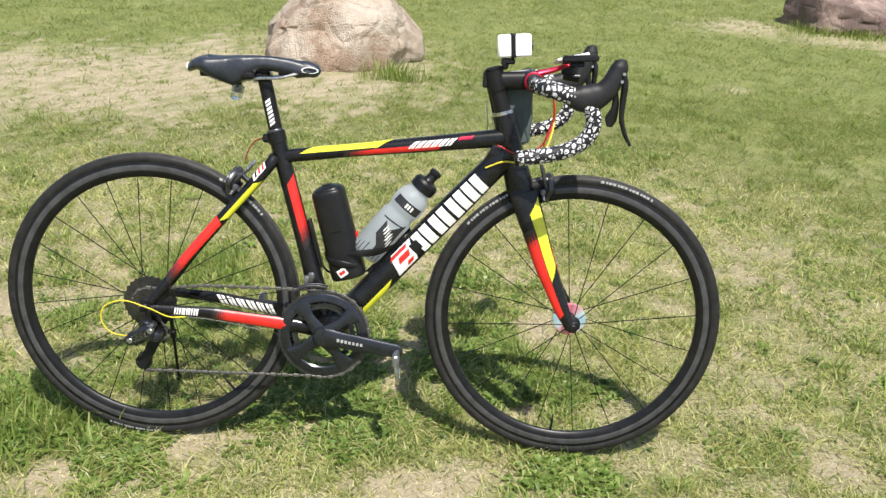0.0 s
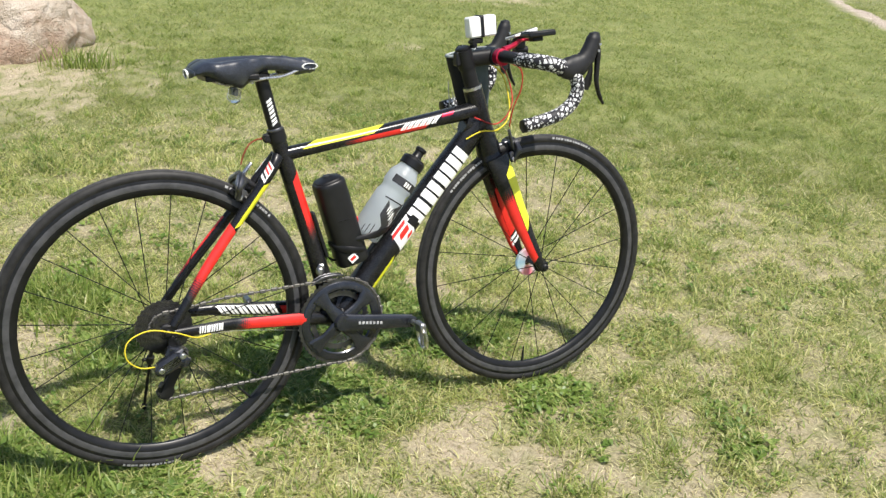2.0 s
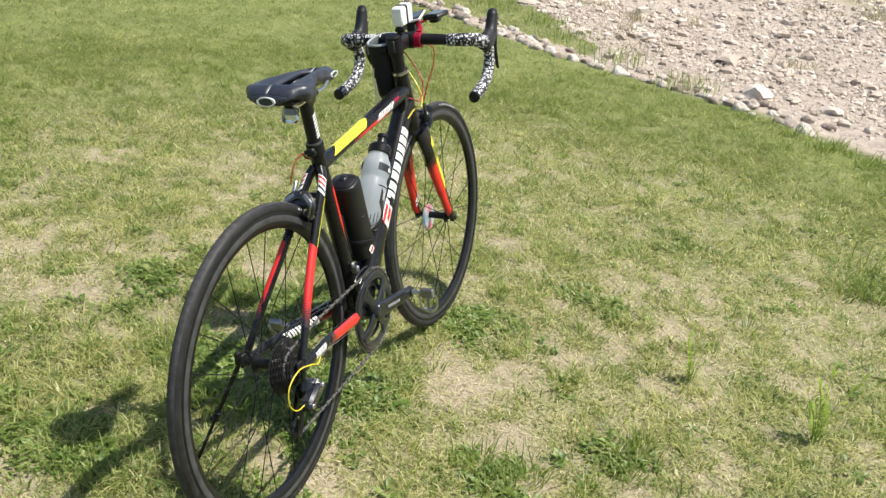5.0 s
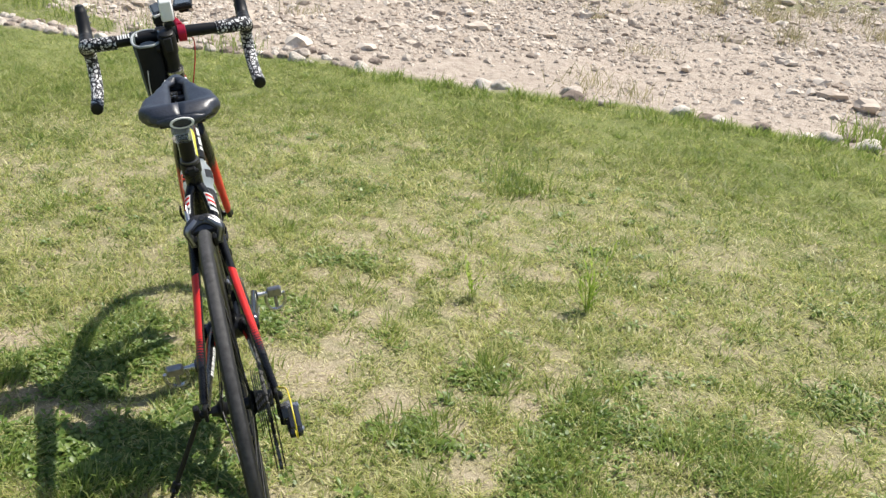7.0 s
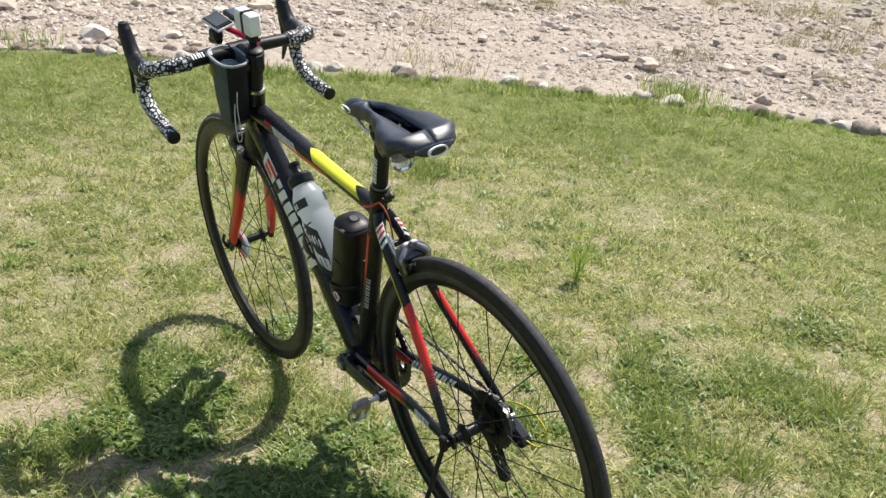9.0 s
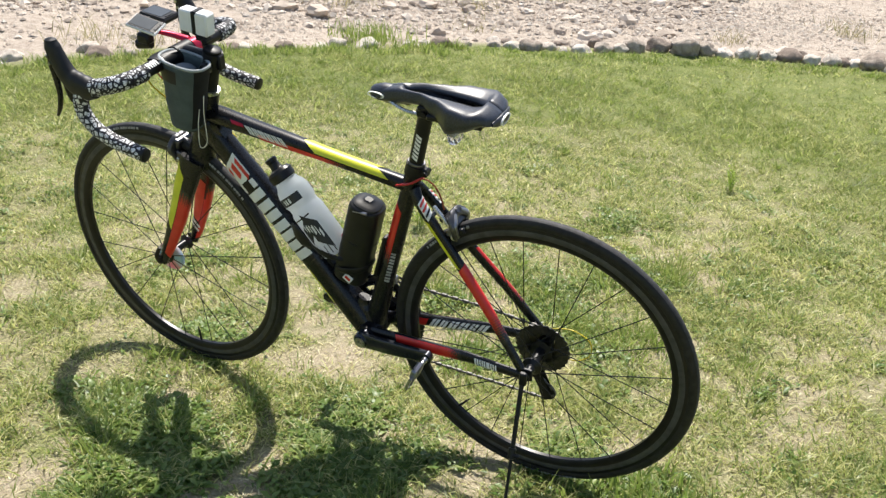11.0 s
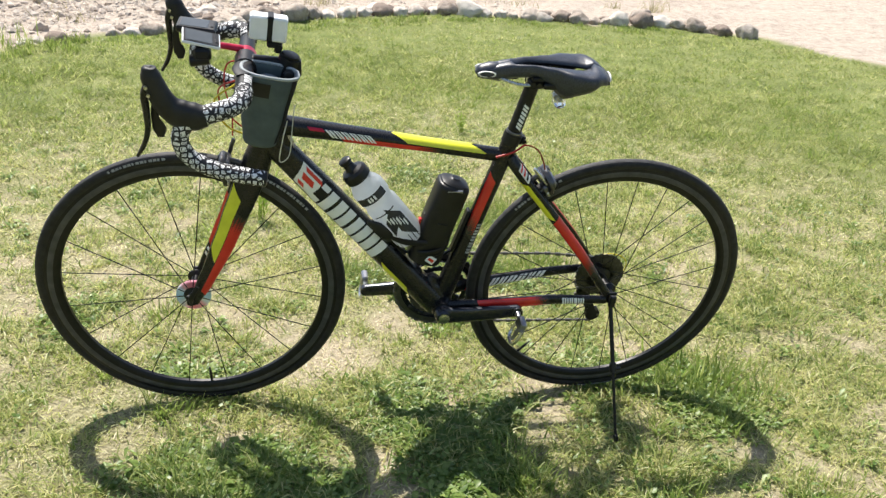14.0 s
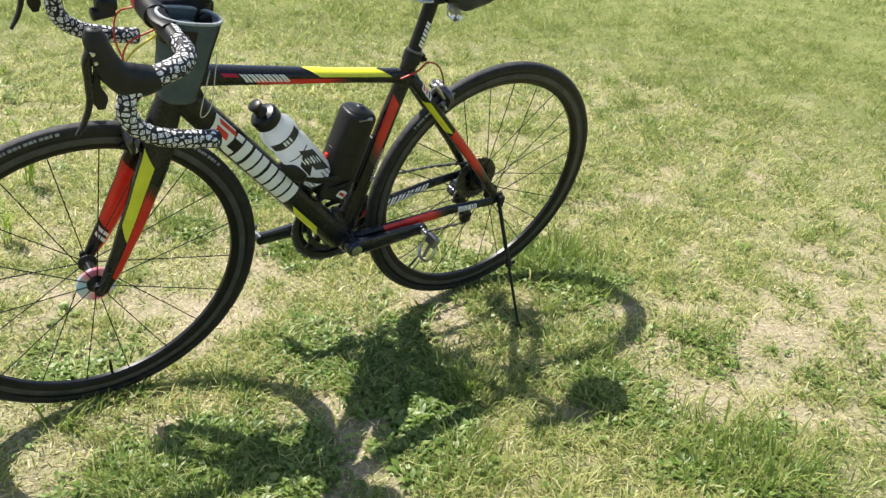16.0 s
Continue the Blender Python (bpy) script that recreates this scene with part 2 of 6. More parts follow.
def leaf_material(name, tones, trans=0.48, clump=0.9, drift=0.45):
    n = Nodes(name)
    g = n.t.nodes.new("ShaderNodeNewGeometry")
    vec = n.coords()
    f = n.math("ADD", n.math("MULTIPLY", g.outputs["Random Per Island"], 0.62), n.math("MULTIPLY", n.noise(1.7, 4, 0.65, vec), 0.32))
    f = n.math("ADD", f, n.math("MULTIPLY", n.math("SUBTRACT", n.noise(17, 4, 0.7, vec), 0.46), clump))
    f = n.math("ADD", f, n.math("MULTIPLY", n.math("SUBTRACT", n.noise(4.2, 3, 0.6, vec), 0.5), drift))
    c = n.ramp(f, tones)
    n.color(c)
    n.gloss(0.42, spec=0.5)
    tr = n.add("BsdfTranslucent")
    n.link(c, tr.inputs["Color"])
    mx = n.add("MixShader")
    mx.inputs[0].default_value = trans
    n.link(n.bsdf.outputs[0], mx.inputs[1])
    n.link(tr.outputs[0], mx.inputs[2])
    n.link(mx.outputs[0], n.t.nodes["Material Output"].inputs["Surface"])
    return n.mat


M["grass"] = leaf_material("grass", [(0.10, (0.095, 0.155, 0.028)), (0.33, (0.27, 0.345, 0.092)), (0.51, (0.47, 0.495, 0.175)), (0.72, (0.59, 0.57, 0.25)), (0.95, (0.79, 0.75, 0.43))], 0.58, 0.75)
M["straw"] = leaf_material("straw", [(0.12, (0.18, 0.17, 0.07)), (0.35, (0.40, 0.36, 0.175)), (0.6, (0.61, 0.555, 0.315)), (0.9, (0.78, 0.73, 0.46))], 0.4, 0.5)
M["broad_leaf"] = leaf_material("broad_leaf", [(0.2, (0.10, 0.175, 0.030)), (0.6, (0.19, 0.28, 0.056)), (0.95, (0.34, 0.41, 0.12))], 0.42, 0.45)
M["far_grass"] = leaf_material("far_grass", [(0.08, (0.17, 0.24, 0.050)), (0.38, (0.275, 0.335, 0.090)), (0.60, (0.39, 0.42, 0.145)), (0.90, (0.58, 0.555, 0.28))], 0.72, 0.6, 0.75)
M["tuft_grass"] = leaf_material("tuft_grass", [(0.15, (0.15, 0.225, 0.040)), (0.5, (0.26, 0.34, 0.075)), (0.75, (0.39, 0.44, 0.135)), (0.95, (0.60, 0.55, 0.28))], 0.52, 0.5)
M["clover"] = leaf_material("clover", [(0.2, (0.085, 0.155, 0.022)), (0.6, (0.15, 0.235, 0.042)), (0.9, (0.27, 0.35, 0.085))], 0.38, 0.4)
M["tall_weed"] = leaf_material("tall_weed", [(0.2, (0.27, 0.40, 0.05)), (0.9, (0.46, 0.56, 0.12))], 0.5, 0.3)
M["dry_weed"] = leaf_material("dry_weed", [(0.2, (0.20, 0.20, 0.08)), (0.9, (0.46, 0.40, 0.22))])

# ---------------------------------------------------------------- mesh helpers


class Geo:
    """Vertices and faces, gathered piece by piece."""

    def __init__(self):
        self.v, self.f, self.uv, self.fade = [], [], None, None

    def put(self, verts, faces):
        k = len(self.v)
        self.v += [Vector(p) for p in verts]
        self.f += [tuple(i + k for i in face) for face in faces]
        return self

    def moved(self, m):
        self.v = [m @ p for p in self.v]
        return self

    def box(self, centre, half, bevel=0.002, turn=None):
        """A box with chamfered edges."""
        turn = turn or Matrix.Identity(3)
        hx, hy, hz = half
        b = min(bevel, hx * 0.49, hy * 0.49, hz * 0.49)
        vs, index = [], {}
        for sx in (-1, 1):
            for sy in (-1, 1):
                for sz in (-1, 1):
                    for a in range(3):
                        d = [hx - b, hy - b, hz - b]
                        d[a] += b
                        index[(sx, sy, sz, a)] = len(vs)
                        vs.append(Vector(centre) + turn @ Vector((sx * d[0], sy * d[1], sz * d[2])))
        fs = []
        for a in range(3):
            o = [i for i in range(3) if i != a]
            for s in (-1, 1):
                loop = []
                for p, q in ((-1, -1), (1, -1), (1, 1), (-1, 1)):
                    k = [0, 0, 0]
                    k[a], k[o[0]], k[o[1]] = s, p, q
                    loop.append(index[(*k, a)])
                fs.append(loop)
        for a in range(3):
            o = [i for i in range(3) if i != a]
            for p in (-1, 1):
                for q in (-1, 1):
                    k0, k1 = [0, 0, 0], [0, 0, 0]
                    k0[a], k1[a] = -1, 1
                    k0[o[0]] = k1[o[0]] = p
                    k0[o[1]] = k1[o[1]] = q
                    fs.append([index[(*k0, o[0])], index[(*k1, o[0])], index[(*k1, o[1])], index[(*k0, o[1])]])
        for sx in (-1, 1):
            for sy in (-1, 1):
                for sz in (-1, 1):
                    fs.append([index[(sx, sy, sz, a)] for a in range(3)])
        return self.put(vs, fs)

    def lathe(self, centre, axis, profile, n=32, ends=True, start=0.0, sweep=2 * math.pi):
        """Turns a profile of (along the axis, radius) round the axis."""
        axis = Vector(axis).normalized()
        side = axis.orthogonal().normalized()
        other = axis.cross(side)
        full = sweep > 6.28
        m = n if full else n + 1
        vs = []
        for h, r in profile:
            for k in range(m):
                a = start + sweep * k / n
                vs.append(Vector(centre) + axis * h + (side * math.cos(a) + other * math.sin(a)) * r)
        fs = []
        for j in range(len(profile) - 1):
            for k in range(n):
                k2 = (k + 1) % m
                fs.append((j * m + k, j * m + k2, (j + 1) * m + k2, (j + 1) * m + k))
        if ends and full:
            fs.append(tuple(range(m))[::-1])
            fs.append(tuple((len(profile) - 1) * m + k for k in range(m)))
        return self.put(vs, fs)


def smooth_path(points, n=24):
    """Points on a smooth curve through the given ones."""
    p = [Vector(q) for q in points]
    p = [2 * p[0] - p[1]] + p + [2 * p[-1] - p[-2]]
    out = []
    spans = len(p) - 3
    for k in range(n + 1):
        u = k / n * spans
        i = min(int(u), spans - 1)
        f = u - i
        a, b, c, d = p[i : i + 4]
        out.append(0.5 * (2 * b + (c - a) * f + (2 * a - 5 * b + 4 * c - d) * f * f + (3 * b - a - 3 * c + d) * f**3))
    return out


def spread(values, n):
    """A list of sizes drawn out to n + 1 steps."""
    vals = [v if isinstance(v, tuple) else (v, v) for v in values]
    out = []
    for k in range(n + 1):
        u = k / n * (len(vals) - 1)
        i = min(int(u), len(vals) - 2)
        f = u - i
        f = f * f * (3 - 2 * f)
        out.append(tuple(vals[i][j] * (1 - f) + vals[i + 1][j] * f for j in (0, 1)))
    return out


class Tube:
    """A tube along a path; sizes are half widths sideways and in the bicycle's own plane."""

    def __init__(self, points, sizes, steps=0, side=(0, 1, 0), power=2.0):
        steps = steps or (len(points) - 1 if len(points) > 2 else 10)
        self.p = smooth_path(points, steps) if len(points) > 2 else [Vector(points[0]).lerp(Vector(points[1]), k / steps) for k in range(steps + 1)]
        self.r = spread(sizes if len(sizes) > 1 else list(sizes) * 2, steps)
        self.s = [0.0]
        for a, b in zip(self.p, self.p[1:]):
            self.s.append(self.s[-1] + (b - a).length)
        self.power, self.axes, side = power, [], Vector(side)
        for k in range(steps + 1):
            t = (self.p[min(k + 1, steps)] - self.p[max(k - 1, 0)]).normalized()
            sd = side - t * side.dot(t)
            if sd.length < 1e-4:
                sd = t.orthogonal()
            sd.normalize()
            up = t.cross(sd)
            aim = self.axes[-1][1] if self.axes else Vector((0.3, 0.02, 1))
            self.axes.append((sd, up if up.dot(aim) > 0 else -up, t))
            if power < 0:
                side = sd
        self.length = self.s[-1]

    def at(self, s, angle, out=0.0):
        """A place on the surface: metres along, and an angle from the left side (0) over the top (90)."""
        s = min(max(s, 0.0), self.length)
        i = 0
        while i < len(self.s) - 2 and self.s[i + 1] < s:
            i += 1
        f = (s - self.s[i]) / max(1e-9, self.s[i + 1] - self.s[i])
        p = self.p[i].lerp(self.p[i + 1], f)
        a, b = (self.r[i][j] * (1 - f) + self.r[i + 1][j] * f for j in (0, 1))
        sd = self.axes[i][0].lerp(self.axes[i + 1][0], f)
        up = self.axes[i][1].lerp(self.axes[i + 1][1], f)
        w = abs(self.power)
        c, n = math.cos(radians(angle)), math.sin(radians(angle))
        x = math.copysign(abs(c) ** (2 / w), c)
        y = math.copysign(abs(n) ** (2 / w), n)
        return p + sd * x * (a + out) + up * y * (b + out)

    def geo(self, n=18, caps=True, g=None):
        g = g or Geo()
        vs, fs, rows = [], [], len(self.p)
        for s in self.s:
            vs += [self.at(s, 360.0 * k / n) for k in range(n)]
        for j in range(rows - 1):
            for k in range(n):
                fs.append((j * n + k, j * n + (k + 1) % n, (j + 1) * n + (k + 1) % n, (j + 1) * n + k))
        if caps:
            fs.append(tuple(range(n))[::-1])
            fs.append(tuple((rows - 1) * n + k for k in range(n)))
        return g.put(vs, fs)

    def patch(self, s0, s1, a0, a1, slant=0.0, out=0.0007, ns=10, na=6, fade=None):
        """A painted area on the tube, a hair above it. fade: how far the ink has broken up at both ends."""
        g = Geo()
        g.uv, g.fade = [], []
        for j in range(na + 1):
            for i in range(ns + 1):
                u, w = i / ns, j / na
                s = s0 + (s1 - s0) * u + slant * (w - 0.5)
                a = a0 + (a1 - a0) * w
                g.v.append(self.at(s, a, out))
                g.uv.append((s, radians(a) * 0.02))
                g.fade.append(fade[0] + (fade[1] - fade[0]) * u if fade else 0.0)
        g.f = [(j * (ns + 1) + i, j * (ns + 1) + i + 1, (j + 1) * (ns + 1) + i + 1, (j + 1) * (ns + 1) + i) for j in range(na) for i in range(ns)]
        return g


def mesh_from(name, g, material, sharp=35):
    me = bpy.data.meshes.new(name)
    me.from_pydata([tuple(p) for p in g.v], [], g.f)
    if g.uv:
        layer = me.uv_layers.new(name="UVMap")
        for loop in me.loops:
            layer.data[loop.index].uv = g.uv[loop.vertex_index]
        f = me.attributes.new("fade", "FLOAT", "POINT")
        f.data.foreach_set("value", g.fade)
    me.update()
    bm = bmesh.new()
    bm.from_mesh(me)
    if not g.uv:
        bmesh.ops.recalc_face_normals(bm, faces=bm.faces)
    bm.to_mesh(me)
    bm.free()
    me.polygons.foreach_set("use_smooth", [True] * len(me.polygons))
    me.set_sharp_from_angle(angle=radians(sharp))
    me.materials.append(M[material])
    return me


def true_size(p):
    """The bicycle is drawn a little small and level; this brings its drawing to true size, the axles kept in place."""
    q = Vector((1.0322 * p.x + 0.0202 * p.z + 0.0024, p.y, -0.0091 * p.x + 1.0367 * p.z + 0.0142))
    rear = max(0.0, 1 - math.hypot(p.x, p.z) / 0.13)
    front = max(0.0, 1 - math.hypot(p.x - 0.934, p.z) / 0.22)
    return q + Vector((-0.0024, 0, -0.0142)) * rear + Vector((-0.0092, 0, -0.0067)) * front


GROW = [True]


def part(name, g, material, parent, label="", sharp=35):
    """Links a piece of geometry as one mesh under a thing or a part."""
    base = parent
    while base.parent:
        base = base.parent
    if base.get("base"):
        off = Vector(base["base"])
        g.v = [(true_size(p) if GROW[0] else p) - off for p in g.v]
    ob = new(name, mesh_from(name, g, material, sharp))
    ob.parent = parent
    if label:
        ob["label"] = label
    return ob


def thing(name, base, pose_of, label, category, group=""):
    """An empty at a thing's base, to which its parts are added in the coordinates of pose_of."""
    ob = new(name)
    ob.empty_display_size = 0.05
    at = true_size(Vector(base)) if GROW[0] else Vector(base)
    ob.matrix_world = pose_of @ Matrix.Translation(at)
    ob["base"] = tuple(at)
    return tagged(ob, label, category, group)


def cable(points, radius, n=28, sides=8):
    return Tube(points, [radius], n, side=(0.3, 1, 0.2)).geo(sides)


# ---------------------------------------------------------------- ground

rng = np.random.default_rng(7)


def value_noise(x, y, seed):
    """Smooth noise in 0 to 1 over arrays of places."""
    xi, yi = np.floor(x).astype(np.int64), np.floor(y).astype(np.int64)
    fx, fy = x - xi, y - yi
    fx, fy = fx * fx * (3 - 2 * fx), fy * fy * (3 - 2 * fy)

    def h(a, b):
        k = (a * 374761393 + b * 668265263 + seed * 974634777) & 0xFFFFFFFF
        k = ((k ^ (k >> 13)) * 1274126177) & 0xFFFFFFFF
        return ((k ^ (k >> 16)) & 0xFFFF) / 65535.0

    return (h(xi, yi) * (1 - fx) + h(xi + 1, yi) * fx) * (1 - fy) + (h(xi, yi + 1) * (1 - fx) + h(xi + 1, yi + 1) * fx) * fy


def fbm(x, y, scale, seed, octaves=4):
    out, amp, total = 0.0, 1.0, 0.0
    for k in range(octaves):
        out = out + amp * value_noise(x * scale * 2**k, y * scale * 2**k, seed + k)
        total += amp
        amp *= 0.55
    return out / total


# the lawn's stone edge, from the far end round to the sandy side
EDGE = [(12.0, 12.0), (7.1, 3.6), (6.0, 1.8), (5.2, 0.7), (4.75, -0.2), (4.2, -1.1), (3.8, -1.9), (3.4, -2.6), (2.95, -3.15), (2.5, -3.75), (2.0, -4.25), (1.3, -4.75), (0.4, -5.3), (-0.6, -5.75), (-1.3, -5.66), (-2.6, -5.55), (-3.15, -5.2), (-3.6, -4.25), (-4.2, -3.8), (-8.0, -2.0)]


def edge_distance(x, y):
    """Metres from the lawn's edge, positive on the gravel."""
    best, sign = np.full(np.shape(x), 1e9), np.ones(np.shape(x))
    for (ax, ay), (bx, by) in zip(EDGE, EDGE[1:]):
        dx, dy = bx - ax, by - ay
        u = np.clip(((x - ax) * dx + (y - ay) * dy) / (dx * dx + dy * dy), 0, 1)
        px, py = x - ax - u * dx, y - ay - u * dy
        d = np.hypot(px, py)
        s = np.sign(dx * py - dy * px)
        near = d < best
        sign = np.where(near, s, sign)
        best = np.minimum(best, d)
    return best * sign


# bare spots of soil in the lawn: place and radius, by the bicycle and further off; and the wide ones by the boulders, with strength
BARE = [
    (0.10, 0.12, 0.10), (0.50, 0.38, 0.07), (0.58, 0.46, 0.07), (0.66, 0.53, 0.06), (0.55, -0.15, 0.09), (0.66, -0.22, 0.11), (0.46, -0.36, 0.09), (0.31, -0.47, 0.08),
    (0.11, -0.48, 0.09), (0.35, -0.71, 0.07), (0.78, -0.30, 0.09), (0.90, -0.40, 0.06), (0.08, -0.02, 0.08), (-0.19, -0.16, 0.07), (0.53, 0.27, 0.05), (0.67, 0.27, 0.05),
    (0.90, 0.19, 0.04), (0.08, 0.57, 0.05), (-0.35, 0.30, 0.06), (0.94, 0.62, 0.08), (1.09, -0.53, 0.07), (1.26, -0.69, 0.07), (0.61, -0.89, 0.06), (0.00, -0.84, 0.05),
    (-0.18, -0.67, 0.09), (-0.20, 0.69, 0.08),
]
BARE_FAR = [
    (-0.90, -0.20, 0.09), (-0.92, 0.38, 0.09), (-0.65, 0.60, 0.08), (-0.57, 0.43, 0.05), (-1.12, -0.27, 0.10), (-1.43, -0.08, 0.10), (-0.88, 0.63, 0.08),
    (1.39, -1.10, 0.10), (0.80, -1.29, 0.12), (2.19, 0.45, 0.10), (1.57, 0.38, 0.07), (1.75, 0.55, 0.08), (0.54, -1.73, 0.09), (0.46, -1.39, 0.06), (1.07, -1.45, 0.10), (1.13, -1.73, 0.10), (1.14, -1.12, 0.10),
    (0.10, -1.45, 0.07), (0.71, -2.07, 0.08), (0.35, -1.15, 0.06), (1.21, 1.79, 0.12), (1.61, 1.79, 0.15), (2.06, 0.35, 0.09), (1.63, 0.01, 0.13), (1.65, -0.64, 0.06), (2.42, 3.86, 0.15), (-0.58, 3.06, 0.14),
]
WIDE_BARE = [(-0.35, 3.85, 1.1, 0.95), (-1.3, 3.35, 1.0, 0.95), (-2.2, 3.3, 0.9, 0.8), (3.15, 6.15, 0.42, 0.8), (3.75, 5.75, 0.36, 0.7), (4.25, 5.62, 0.36, 0.7), (4.75, 6.0, 0.42, 0.75)]
# lush spots of broad leaves and thick grass: place and radius
LUSH = [
    (0.27, 0.08, 0.07), (0.76, 0.33, 0.09), (0.68, 0.42, 0.07), (0.32, 0.35, 0.06), (-0.05, 0.55, 0.08), (-0.10, 0.82, 0.09), (-0.13, 0.91, 0.08), (-0.28, 0.03, 0.08), (0.37, 0.10, 0.09), (0.46, 0.06, 0.06),
    (-0.40, 0.56, 0.07), (0.86, 0.28, 0.05), (0.45, 0.46, 0.08), (0.42, 0.24, 0.09), (0.50, -0.66, 0.06), (0.13, -0.69, 0.10), (0.27, -0.84, 0.09), (0.11, -1.13, 0.10), (0.23, -0.93, 0.07), (0.29, -0.40, 0.06),
    (-0.02, -1.12, 0.08), (0.05, -0.57, 0.07), (0.23, -1.62, 0.09), (0.95, 0.28, 0.09), (0.78, 0.87, 0.09), (0.97, -0.09, 0.07), (1.35, -0.45, 0.08), (0.80, 0.52, 0.08), (-0.08, -0.10, 0.09), (-0.35, 0.13, 0.08),
    (0.36, 0.16, 0.08),
]
LUSH_FAR = [(-1.98, -0.66, 0.22), (2.05, -1.33, 0.13), (1.89, 3.13, 0.22), (1.5, 2.4, 0.25), (2.9, 1.2, 0.3), (2.2, -2.3, 0.4), (1.3, -3.6, 0.4), (2.9, -1.6, 0.4), (-1.3, -2.6, 0.4), (-0.3, -3.4, 0.35), (3.6, 0.6, 0.45)]

# stretches of even, closed turf
TURF = [(-0.60, 0.05, 0.16), (-0.60, 0.28, 0.14), (-0.85, 0.30, 0.14), (-0.80, 0.05, 0.10), (-0.75, -0.45, 0.20), (-1.10, -0.50, 0.20)]


def turf_at(x, y):
    out = np.zeros(np.shape(x))
    wob = 0.4 + 1.2 * fbm(x, y, 8.0, 37)
    for bx, by, r in TURF:
        out = np.maximum(out, np.clip((1.3 - np.hypot(x - bx, y - by) / r * wob) * 1.3, 0, 1))
    return out


def bare_at(x, y):
    spots = np.zeros(np.shape(x))
    wob = 0.1 + 0.8 * fbm(x, y, 7.0, 31) + 1.2 * fbm(x, y, 24.0, 33)
    for bx, by, r, k in [(a, b, c * 0.95, 0.9) for a, b, c in BARE] + [(a, b, c * 0.85, 0.62) for a, b, c in BARE_FAR] + WIDE_BARE:
        d = np.hypot(x - bx, y - by) / r * wob
        spots = np.maximum(spots, k * np.clip((1.25 - d) * 1.6, 0, 1))
    turf = turf_at(x, y)
    free = (1 - turf) * np.clip((fbm(x, y, 1.6, 11) * 0.3 + fbm(x, y, 13.0, 17) * 0.7 - 0.51) * 6, 0, 0.7)
    far = np.clip((np.hypot(x - 0.5, y) - 1.5) / 2, 0, 1)
    fine = np.clip(2.6 * fbm(x, y, 30.0, 19) - 0.45, 0, 1.2)
    return np.clip((spots + free * (1 - 0.9 * far)) * fine, 0, 1)


def lush_at(x, y):
    """How thick the green growth stands, 0 to 1."""
    out = np.zeros(np.shape(x))
    wob = 0.3 + 1.4 * fbm(x, y, 11.0, 87)
    for bx, by, r in LUSH + LUSH_FAR:
        out = np.maximum(out, np.clip((1.35 - np.hypot(x - bx, y - by) / r * wob) * 1.5, 0, 1))
    free = np.clip((fbm(x, y, 3.4, 85) - 0.56) * 7, 0, 0.75)
    return np.clip(np.maximum(out, free), 0, 1)


def verge_at(x, y):
    """The strip of rough grass beyond the stones on one side."""
    d = edge_distance(x, y)
    outer = np.clip(0.22 + 0.75 * (y - 0.1), 0, 1.4) + (fbm(x, y, 2.6, 69) - 0.5) * 0.7
    return (d > 0.26 + 0.3 * (fbm(x, y, 3.0, 68) - 0.5)) & (d < outer) & (y > -0.4) & (x > 3)


def sandy_at(x, y):
    d = edge_distance(x, y)
    wob = (fbm(x, y, 1.6, 41) - 0.5) * 0.5
    inside = np.clip((d + wob * 0.6) * 6 + 0.2, 0, 1)
    bank = np.clip((d - 5.2 + wob * 3) * 1.2, 0, 1) * (fbm(x, y, 0.8, 43) > 0.42)
    return np.clip(inside - bank * 0.6 - 0.85 * verge_at(x, y), 0, 1)


def height_at(x, y):
    x, y = np.asarray(x, float), np.asarray(y, float)
    fall = np.maximum(0, -y - 0.6)
    z = -0.02 * np.minimum(fall, 7)
    near = np.clip((np.hypot(x - 0.5, y) - 0.4) / 1.2, 0.25, 1)
    z = z + near * ((fbm(x, y, 1.1, 3) - 0.5) * 0.05 + (fbm(x, y, 6.0, 5, 3) - 0.5) * 0.022)
    d = edge_distance(x, y)
    z = z + np.clip(d, 0, 1) * (fbm(x, y, 2.2, 9) - 0.5) * 0.12 + 0.05 * np.maximum(0, d - 3.5)
    return z - 0.012


def axis_steps(lo, hi, step, reach):
    core = list(np.arange(lo, hi + 1e-6, step))
    out, d = [], step
    a, b = [], []
    while d < reach:
        d *= 1.35
        a.append(lo - d)
        b.append(hi + d)
    return np.array(a[::-1] + core + b)


